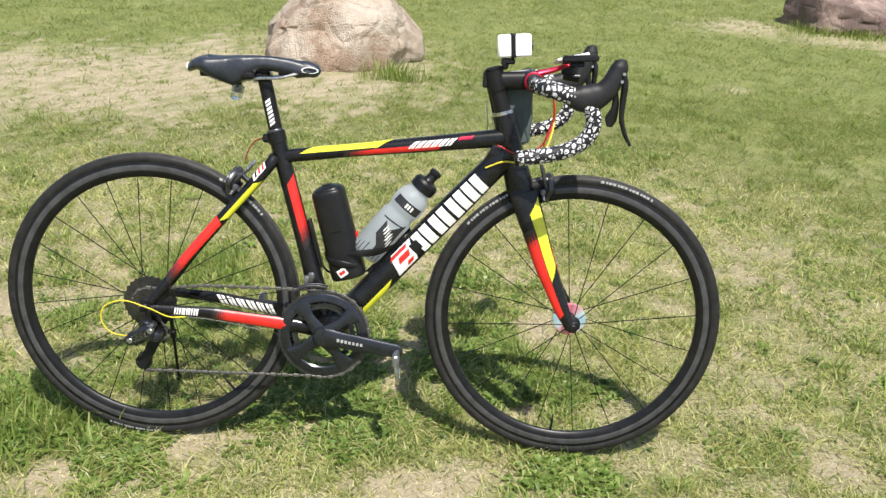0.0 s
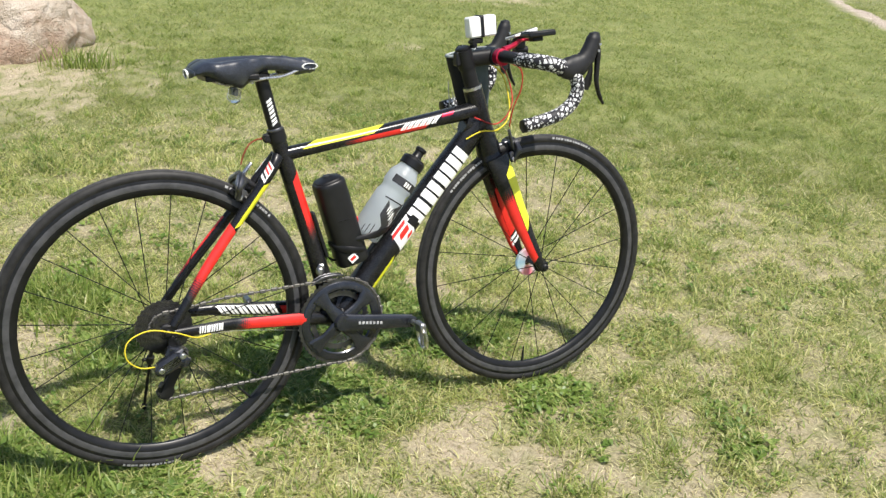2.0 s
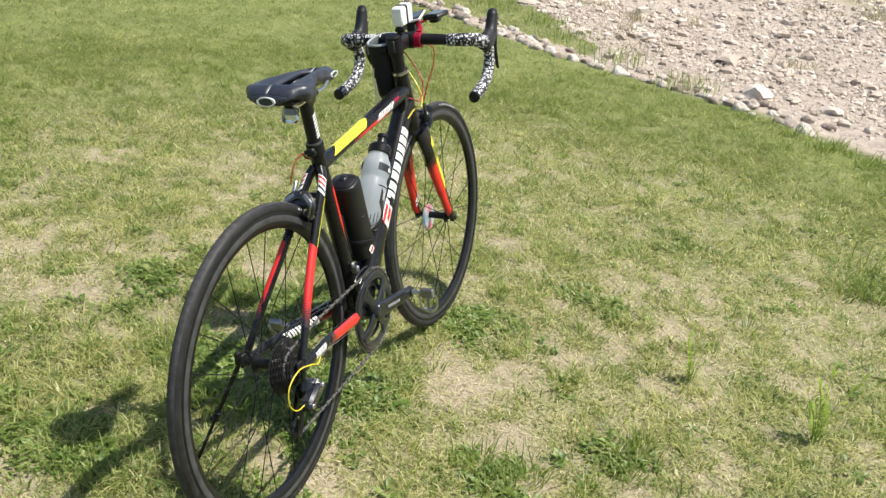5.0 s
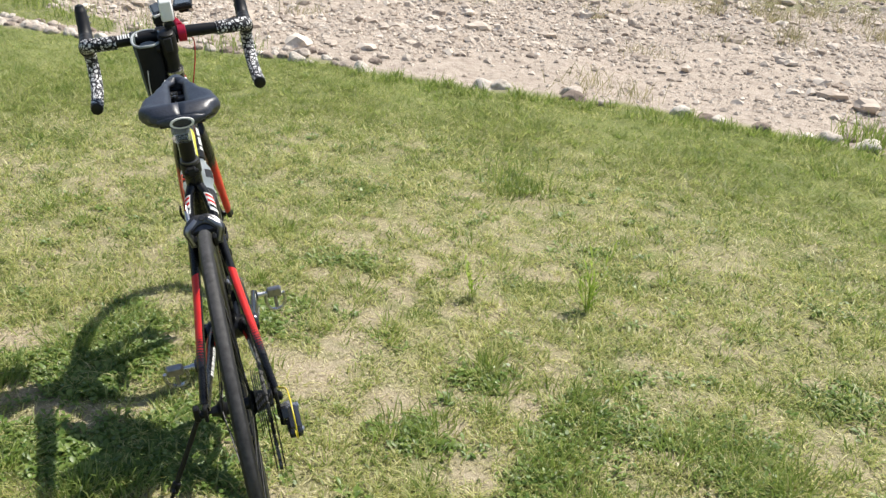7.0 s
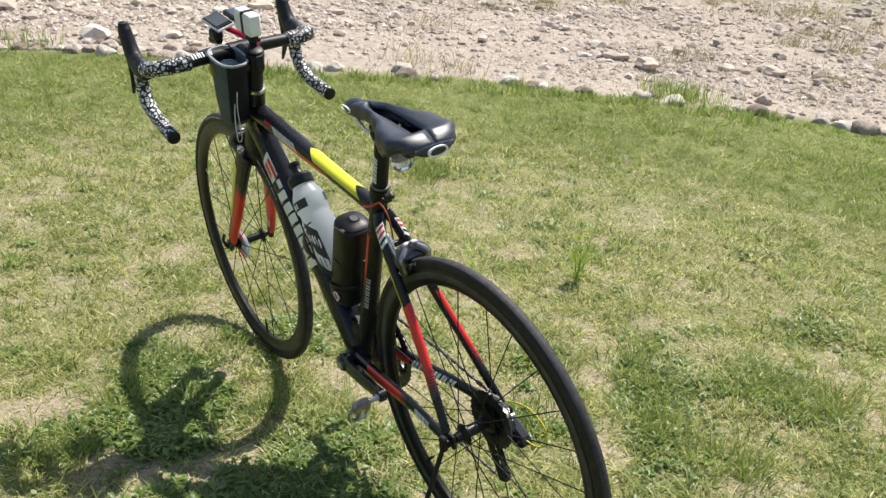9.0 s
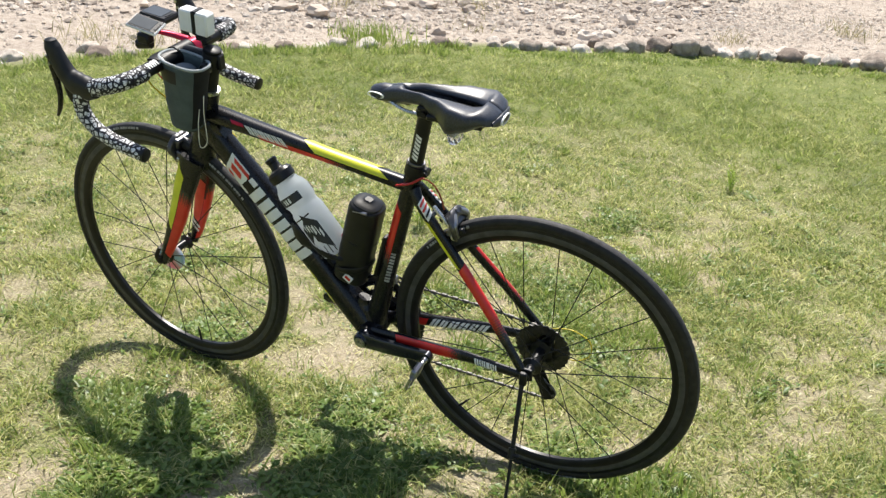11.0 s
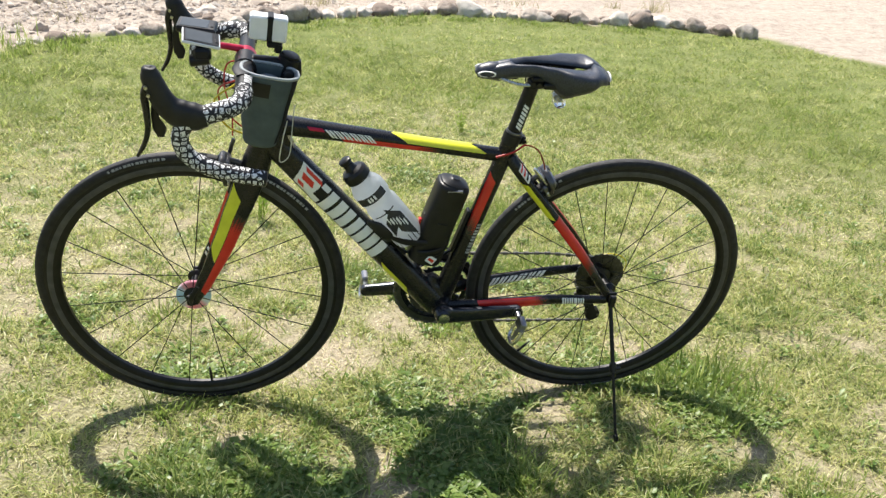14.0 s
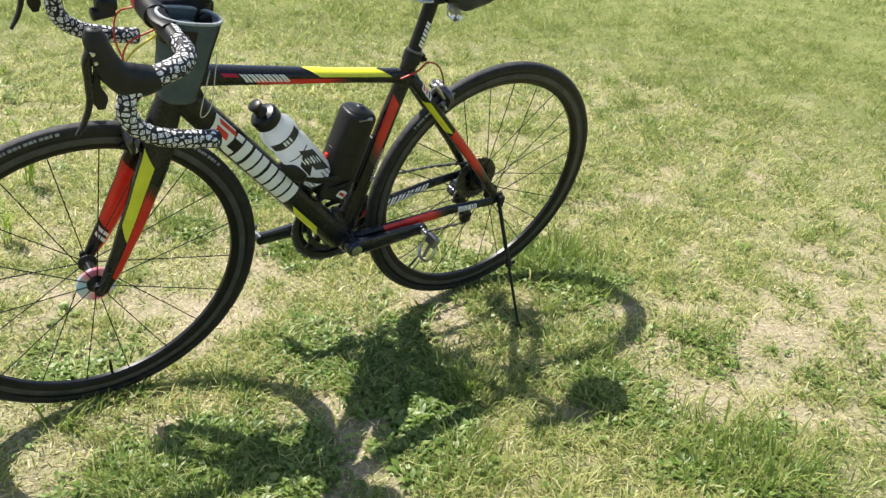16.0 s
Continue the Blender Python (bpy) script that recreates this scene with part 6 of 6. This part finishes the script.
# brakes
def caliper(at, away, down, sg_front, name):
    """A dual-pivot brake: at is the bolt, away points out from the frame, down to the rim."""
    g = Geo()
    g.lathe(at, away, [(-0.012, 0.006), (0.034, 0.006), (0.036, 0.0045)], 14)
    face = Matrix((away, Vector((0, 1, 0)), away.cross(Vector((0, 1, 0))))).transposed()
    g.box(at + away * 0.018 + down * 0.010, (0.008, 0.024, 0.015), 0.006, face)
    body = part(name, g, "dark_steel", bike, "dark grey dual-pivot rim brake")
    for sg in (-1, 1):
        pth = [at + away * 0.026 + down * 0.002 + Vector((0, -sg * 0.012, 0)), at + away * 0.026 + down * 0.002 + Vector((0, sg * 0.012, 0)), at + away * 0.024 + down * 0.018 + Vector((0, sg * 0.029, 0)), at + away * 0.014 + down * 0.030 + Vector((0, sg * 0.026, 0)), at + away * 0.006 + down * 0.042 + Vector((0, sg * 0.022, 0))]
        part("brake_arm", Tube(pth, [(0.006, 0.008), (0.008, 0.011), (0.007, 0.010), (0.006, 0.008), (0.006, 0.008)], 18, side=tuple(away), power=2.6).geo(12), "dark_steel", body)
        if not sg_front:
            part("brake_link", Tube([q + away * 0.007 for q in pth[1:]], [(0.003, 0.004), (0.003, 0.0055), (0.003, 0.005), (0.0025, 0.004)], 14, side=tuple(away)).geo(10), "alloy_grey", body, "bright alloy edge of the brake arm")
        tang = away.cross(Vector((0, 1, 0))).normalized() * 0 + down.cross(Vector((0, 1, 0))).normalized()
        pad = at + away * 0.006 + down * 0.037 + Vector((0, sg * 0.0165, 0))
        turn = Matrix((tang, Vector((0, 1, 0)), tang.cross(Vector((0, 1, 0))))).transposed()
        part("brake_pad", Geo().box(pad, (0.024, 0.0045, 0.006), 0.002, turn), "black_matte", body)
        part("shoe_holder", Geo().box(pad + Vector((0, sg * 0.006, 0)) - down * 0.006, (0.007, 0.005, 0.013), 0.003, turn), "brake_alloy", body, "silver shoe holder")
        part("brake_bolt", Geo().lathe(pad + Vector((0, sg * 0.004, 0)), (0, sg, 0), [(0, 0.006), (0.008, 0.006), (0.010, 0.004)], 12), "steel", body)
    up = at + away * 0.014 - down * 0.016 + Vector((0, 0.026 if not sg_front else -0.024, 0))
    part("cable_adjuster", Geo().lathe(up, tuple(-down), [(-0.030, 0.0035), (0.0, 0.0045), (0.018, 0.004), (0.020, 0.003)], 12), "dark_steel" if sg_front else "steel", body)
    return body


rdown = Vector((-0.52, 0, -0.62)).normalized()
raway = Vector((-0.76, 0, 0.64)).normalized()
caliper(Vector((0.200, 0, 0.265)), raway, rdown, False, "rear_brake")
caliper(STEER @ Vector((0.822, 0, 0.300)), Vector((0.95, 0, 0.31)).normalized(), Vector((0.30, 0, -0.95)).normalized(), True, "front_brake")

# cables
part("brake_cable", cable([(0.296, 0.020, 0.324), (0.262, 0.024, 0.338), (0.240, 0.020, 0.352), (0.234, 0.020, 0.352)], 0.0022), "red_cable", bike, "red rear brake cable housing")
part("brake_cable", cable([(0.238, 0.020, 0.352), (0.224, 0.021, 0.351), (0.208, 0.023, 0.341), (0.196, 0.025, 0.320), (0.190, 0.027, 0.300)], 0.0018), "brown_cable", bike, "dark brown rear brake cable housing")
part("brake_cable", cable([(0.800, -0.045, 0.498), (0.830, -0.06, 0.482), (0.838, -0.055, 0.44), (0.826, -0.040, 0.39), (0.826, -0.026, 0.345)], 0.0016), "red_cable", bike, "red front brake cable housing")
part("brake_cable", cable([(0.800, 0.045, 0.498), (0.842, 0.03, 0.47), (0.835, -0.02, 0.40), (0.79, -0.030, 0.355), (0.73, -0.024, 0.372)], 0.0016), "red_cable", bike, "red cable housing at the head tube")
part("shift_cable", cable([(0.805, 0.06, 0.496), (0.850, 0.05, 0.455), (0.835, -0.01, 0.375), (0.79, -0.034, 0.342), (0.745, -0.032, 0.340), (0.708, -0.027, 0.324)], 0.0019), "yellow_cable", bike, "yellow cable housing")

# bottle cages
def cage(tube_mid, along, away, label, deep=0.0445):
    g = Geo()
    g.box(tube_mid + away * 0.004, (0.055, 0.010, 0.004), 0.002, Matrix((along, Vector((0, 1, 0)), away)).transposed())
    c = part("bottle_cage", g, "black_matte", bike, label)
    ctr = tube_mid + away * deep
    for sg in (-1, 1):
        pth = []
        for k in range(9):
            a = radians(180 - 128 * k / 8)
            pth.append(ctr + away * (0.0405 * math.cos(a)) + Vector((0, sg * 0.0405 * math.sin(a), 0)) + along * (0.045 - 0.012 * k if deep < 0.05 else -0.030 - 0.004 * k))
        part("cage_arm", Tube(pth, [(0.006, 0.002), (0.009, 0.002), (0.005, 0.002)], 20, side=tuple(along)).geo(10), "black_matte", c)
        wing = [tube_mid + along * 0.072 + away * 0.002 + Vector((0, sg * 0.024, 0)), tube_mid + along * 0.052 + away * 0.012 + Vector((0, sg * 0.036, 0)), tube_mid + along * 0.026 + away * 0.014 + Vector((0, sg * 0.039, 0)), tube_mid + along * 0.008 + away * 0.006 + Vector((0, sg * 0.030, 0))]
        if deep < 0.05 and sg > 0:
            part("cage_wing", Tube(wing, [(0.0022, 0.006), (0.003, 0.014), (0.003, 0.013), (0.0022, 0.007)], 16).geo(12), "black_plastic", c)
    part("cage_foot", Tube([tube_mid - along * 0.05 + away * 0.004, tube_mid - along * 0.072 + away * 0.02, tube_mid - along * 0.076 + away * (0.060)], [(0.006, 0.002)], 10).geo(8), "black_matte", c)
    return c


DIR = Vector((0.361, 0, 0.416)).normalized()
DAWAY = Vector((-DIR.z, 0, DIR.x))
dmid = Vector((0.396, 0, -0.058)) + DIR * 0.205 + DAWAY * 0.0275
cage(dmid, DIR, DAWAY, "black bottle cage on the down tube")
SDIR = Vector((-0.122, 0, 0.422)).normalized()
SAWAY = Vector((SDIR.z, 0, -SDIR.x))
smid = Vector((0.384, 0, -0.06)) + SDIR * 0.195 + SAWAY * 0.019
scage = cage(smid, SDIR, SAWAY, "black bottle cage on the seat tube", 0.060)
for sg in (-1, 1):
    em = Geo().box(smid - SDIR * 0.070 + SAWAY * 0.052 + Vector((0, sg * 0.0375, 0)), (0.009, 0.0012, 0.010), 0.001, Matrix.Rotation(radians(52), 3, "Y"))
    part("emblem_field", em, "white_paint", scage, "small white emblem")
    em = Geo().box(smid - SDIR * 0.070 + SAWAY * 0.052 + Vector((0, sg * 0.0389, 0)), (0.0035, 0.0006, 0.007), 0.0004, Matrix.Rotation(radians(52), 3, "Y"))
    part("emblem_bar", em, "red_paint", scage, "red mark on the emblem")

# ---------------------------------------------------------------- things on the bicycle

BDIR = Vector((0.617, 0, 0.787))
BAWAY = Vector((-0.787, 0, 0.617))
b0 = dmid - DIR * 0.032 + DAWAY * 0.0395
bottle = thing("water_bottle", b0, BIKE, "translucent white sports bottle with black cap in the cage", "bottle")
prof = [(0.0, 0.028), (0.003, 0.0335), (0.012, 0.0358), (0.080, 0.0365), (0.110, 0.0365), (0.119, 0.0328), (0.127, 0.0328), (0.136, 0.0362), (0.158, 0.0362), (0.169, 0.0330), (0.178, 0.0275), (0.186, 0.0245), (0.192, 0.0245)]
body = part("bottle_body", Geo().lathe(b0, BDIR, prof, 40), "bottle_plastic", bottle, "translucent white plastic", 50)
part("cap", Geo().lathe(b0, BDIR, [(0.188, 0.0270), (0.190, 0.0285), (0.206, 0.0285), (0.212, 0.024), (0.215, 0.014), (0.219, 0.0115), (0.230, 0.0110), (0.233, 0.0135), (0.239, 0.0135), (0.241, 0.010)], 32), "black_plastic", bottle, "black screw cap with spout")


def band(s0, s1, a0, a1, r, mat, label, slant=0.0):
    g, n = Geo(), 12
    e1 = Vector((0, 1, 0))
    e2 = BAWAY
    for k in range(n + 1):
        a = radians(a0 + (a1 - a0) * k / n)
        d = e1 * math.cos(a) + e2 * math.sin(a)
        for s in (s0, s1):
            g.v.append(b0 + BDIR * (s + slant * (k / n - 0.5)) + d * r)
    g.f = [(2 * k, 2 * k + 2, 2 * k + 3, 2 * k + 1) for k in range(n)]
    part("printed_band", g, mat, body, label)


band(0.138, 0.157, -55, 55, 0.0369, "bottle_print", "black printed band")
band(0.138, 0.157, 125, 235, 0.0369, "bottle_print", "black printed band")
for a in (-14, -4, 8, 172, 182, 194):
    band(0.142, 0.153, a, a + 7, 0.0372, "white_paint", "white print")
for a0 in (0, 180):
    band(0.030, 0.098, a0 + 6, a0 + 48, 0.0368, "bottle_print", "black printed figure", 0.030 if a0 else -0.030)
    band(0.050, 0.088, a0 - 22, a0 + 6, 0.0368, "bottle_print", "black printed figure", -0.02 if a0 else 0.02)
    for k, (p, q, u, v) in enumerate(((0.074, 0.090, -8, -4), (0.070, 0.086, 0, 6), (0.066, 0.084, 10, 13), (0.060, 0.080, 17, 24), (0.054, 0.076, 28, 31), (0.048, 0.066, 35, 41))):
        band(p, q, a0 + u, a0 + v, 0.0371, "white_paint", "white print", 0.004)
    for k in range(7):
        band(0.008, 0.024 + 0.006 * (k % 3), a0 - 48 + 15 * k, a0 - 45 + 15 * k, 0.0372, "bottle_print", "thin printed ray")
    band(0.101, 0.104, a0 - 40, a0 + 40, 0.0373, "bottle_print", "thin printed line", 0.004)

c0 = smid - SDIR * 0.089 + SAWAY * 0.059
tool = thing("tool_pouch", c0, BIKE, "black zipped tool pouch in the seat tube cage", "tool pouch")
pouch = Tube([c0, c0 + SDIR * 0.010, c0 + SDIR * 0.10, c0 + SDIR * 0.185, c0 + SDIR * 0.200, c0 + SDIR * 0.210], [(0.030, 0.032), (0.036, 0.038), (0.0355, 0.0365), (0.036, 0.036), (0.030, 0.030), (0.008, 0.008)], 34, power=2.8)
pouch_body = part("pouch_body", pouch.geo(30), "pouch_skin", tool)
rib = [c0 + SDIR * 0.110 + (Vector((0, 1, 0)) * math.cos(a) + SAWAY * math.sin(a)) * 0.0362 for a in np.linspace(0, 2 * math.pi, 37)]
part("zip", Tube(rib, [0.0016], 36, side=tuple(SDIR)).geo(6, caps=False), "black_matte", pouch_body, "zip seam round the pouch")
part("pull_tab", Geo().box(c0 + SDIR * 0.192 + Vector((0, 0.0315, 0)), (0.016, 0.003, 0.004), 0.001, Matrix.Rotation(radians(-30), 3, "X")), "alloy_grey", pouch_body, "grey ribbed grip")
part("strap_tip", Geo().box(c0 + SDIR * 0.085 + SAWAY * 0.037, (0.003, 0.006, 0.010), 0.002), "red_paint", pouch_body, "small red tab")

# feed bag on the left of the stem
g0 = Vector((0.774, 0.046, 0.353))
bag = thing("handlebar_bag", g0, BIKE, "grey-green cloth feed bag strapped beside the stem, open at the top", "bag")
BUP = (Vector((0.746, 0.047, 0.519)) - g0).normalized()
bag_t = Tube([g0 + BUP * 0.014, g0 + BUP * 0.026, g0 + BUP * 0.088, g0 + BUP * 0.166], [(0.020, 0.022), (0.027, 0.033), (0.031, 0.043), (0.0335, 0.052)], 18, side=(0, 1, 0), power=2.6)
bag_body = part("bag_body", bag_t.geo(30, caps=False), "bag_cloth", bag, sharp=60)
th_mod = bag_body.modifiers.new("thickness", "SOLIDIFY")
th_mod.thickness, th_mod.offset = 0.003, -1
part("bag_floor", Geo().lathe(g0 + BUP * 0.0145, BUP, [(0, 0.019), (0.003, 0.019)], 20), "bag_cloth", bag_body)
lin = Tube([g0 + BUP * 0.08, g0 + BUP * 0.165], [(0.027, 0.036), (0.0315, 0.049)], 4, power=2.6)
part("lining", lin.geo(26, caps=False), "bag_lining", bag_body, "blue-grey mesh lining")
part("bag_contents", Geo().lathe(g0 + BUP * 0.136, BUP, [(0, 0.028), (0.008, 0.025), (0.015, 0.018), (0.018, 0.008)], 24), "bag_lining", bag_body)
rimp = [bag_t.at(bag_t.length - 0.001, a) for a in range(0, 361, 12)]
part("bag_rim", Tube(rimp, [0.0032], 30, side=tuple(BUP)).geo(8, caps=False), "bag_rim", bag_body, "grey bound rim")
part("bag_patch", bag_t.patch(0.110, 0.138, -2, 88, 0.0, 0.0014, 4, 10), "black_plastic", bag_body, "black cloth patch")
part("side_panel", bag_t.patch(0.004, 0.150, -48, -150, 0.0, 0.0010, 10, 10), "black_cloth", bag_body, "black cloth side panel")
part("strap", Tube([(0.792, 0.022, 0.522), (0.800, 0.055, 0.522), (0.792, 0.085, 0.522)], [(0.014, 0.003)], 10, side=(1, 0, 0)).geo(10), "black_matte", bag, "black strap over the bar")
part("strap", Tube([g0 + BUP * 0.03 + Vector((-0.03, -0.02, 0)), steer_axis(0.40) + Vector((0, 0.015, 0))], [(0.010, 0.003)], 4).geo(8), "black_matte", bag, "black strap to the head tube")
part("cord_loop", cable([g0 + BUP * 0.10 + Vector((-0.054, 0.012, 0)), g0 + BUP * 0.06 + Vector((-0.056, 0.016, 0)), g0 + BUP * 0.005 + Vector((-0.058, 0.014, -0.01)), g0 + Vector((-0.040, 0.016, -0.018)), g0 + BUP * 0.03 + Vector((-0.042, 0.018, 0)), g0 + BUP * 0.07 + Vector((-0.045, 0.016, 0))], 0.0011, 30, 6), "cord", bag, "loop of cream cord")

# action camera over the stem
k0 = Vector((0.735, -0.012, 0.531))
ac = thing("action_camera", k0, BIKE, "small white box camera with a black strap on a stem mount", "camera")
tilt = Matrix.Rotation(radians(-6), 3, "Y")
part("camera_body", Geo().box((0.748, -0.012, 0.5765), (0.0345, 0.0150, 0.0230), 0.0035, tilt), "white_plastic", ac)
strap = Geo().box((0.745, -0.012, 0.5765), (0.0065, 0.0163, 0.0246), 0.003, tilt)
part("strap", strap, "black_matte", ac, "black strap")
part("camera_lens", Geo().lathe((0.781, -0.012, 0.578), (1, 0, 0.1), [(0, 0.011), (0.004, 0.011), (0.005, 0.008)], 24), "black_plastic", ac)
mount = Geo().box((0.738, -0.012, 0.545), (0.014, 0.010, 0.006), 0.003).box((0.732, -0.010, 0.536), (0.007, 0.007, 0.008), 0.003)
mount.lathe((0.728, -0.012, 0.541), (0, 1, 0), [(-0.012, 0.005), (0.012, 0.005)], 12)
part("mount", mount, "black_matte", ac)

# two cycle computers ahead of the stem
def computer(c, half, tilt_deg, yaw, roll, frame_mat, label):
    ob = thing("cycle_computer", c, BIKE, label, "cycle computer", "computers ahead of the stem")
    turn = (Matrix.Rotation(radians(yaw), 3, "Z") @ Matrix.Rotation(radians(roll), 3, "X") @ Matrix.Rotation(radians(tilt_deg), 3, "Y"))
    b = part("computer_body", Geo().box(c, half, 0.006, turn), frame_mat, ob)
    part("bezel", Geo().box(c + turn @ Vector((0, 0, half[2] - 0.0002)), (half[0] * 0.93, half[1] * 0.91, 0.0010), 0.0006, turn), "black_plastic", b, "black bezel")
    part("screen", Geo().box(c + turn @ Vector((0.004, 0, half[2] + 0.0006)), (half[0] * 0.70, half[1] * 0.76, 0.0010), 0.0005, turn), "screen", b, "grey reflective display")
    part("button", Geo().box(c + turn @ Vector((-half[0] * 0.80, 0, half[2] + 0.0008)), (0.0025, half[1] * 0.5, 0.0014), 0.001, turn), "black_plastic", b)
    part("mount", Geo().box(c + turn @ Vector((-0.006, 0, -half[2] - 0.005)), (0.014, 0.012, 0.005), 0.003, turn), "black_matte", b)
    return ob


computer(Vector((0.869, 0.004, 0.557)), (0.034, 0.0225, 0.0032), -14, 4, -12, "white_plastic", "white-framed cycle computer on a red bracket")
computer(Vector((0.880, -0.052, 0.559)), (0.036, 0.0235, 0.0060), -5, -4, -3, "black_plastic", "black cycle computer on a red bracket")
part("computer_bracket", Tube([BAR + Vector((0.006, -0.034, 0.016)), Vector((0.828, -0.026, 0.532)), Vector((0.862, -0.008, 0.543)), Vector((0.880, -0.022, 0.544))], [(0.009, 0.007), (0.008, 0.006), (0.007, 0.004), (0.006, 0.003)], 18).geo(12), "red_anodised", handlebar, "red anodised bracket")
part("lamp_holder", Geo().box((0.868, 0.014, 0.533), (0.016, 0.012, 0.012), 0.005).lathe((0.856, 0.014, 0.521), (1, 0, -0.1), [(0, 0.009), (0.034, 0.011), (0.036, 0.008)], 16), "black_plastic", handlebar, "small black lamp under the computers")

# tail lamp under the saddle
l0 = Vector((0.176, 0.0, 0.470))
lampt = thing("tail_lamp", l0, BIKE, "small clear box-shaped tail lamp hung under the saddle", "bicycle lamp")
part("lamp_body", Geo().box((0.177, 0.002, 0.449), (0.011, 0.017, 0.016), 0.006, Matrix.Rotation(radians(14), 3, "Y")), "clear_plastic", lampt)
part("lamp_core", Geo().box((0.178, 0.002, 0.455), (0.005, 0.012, 0.007), 0.003, Matrix.Rotation(radians(14), 3, "Y")), "grey_mark", lampt, "grey reflector inside")
part("mount", Geo().box((0.178, 0.0, 0.473), (0.010, 0.011, 0.008), 0.003), "black_plastic", lampt)

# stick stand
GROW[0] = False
foot = BIKE.inverted() @ Vector((-0.022, 0.240, -0.004))
s_top = Vector((0.004, 0.080, -0.006))
stand = thing("bike_stand", foot, BIKE, "thin black telescopic stick stand from the rear axle to the grass", "bike stand")
mid_s = s_top.lerp(foot, 0.46)
part("upper_rod", Tube([s_top, mid_s], [0.0050], 2).geo(12), "black_matte", stand)
part("lower_rod", Tube([mid_s, foot], [0.0036], 2).geo(12), "black_matte", stand)
part("collar", Geo().lathe(mid_s, tuple((foot - s_top).normalized()), [(-0.012, 0.006), (-0.010, 0.0085), (0.010, 0.0085), (0.012, 0.006)], 16).box(mid_s + Vector((-0.010, 0.004, 0)), (0.008, 0.004, 0.004), 0.002), "black_plastic", stand)
part("rubber_foot", Geo().lathe(foot, tuple((s_top - foot).normalized()), [(0, 0.0065), (0.014, 0.006), (0.016, 0.004)], 14), "black_plastic", stand)
part("axle_fork", Geo().box(s_top + Vector((-0.002, 0.002, 0.008)), (0.008, 0.006, 0.016), 0.003), "black_matte", stand)

for ob in bpy.data.objects:
    if "base" in ob:
        del ob["base"]
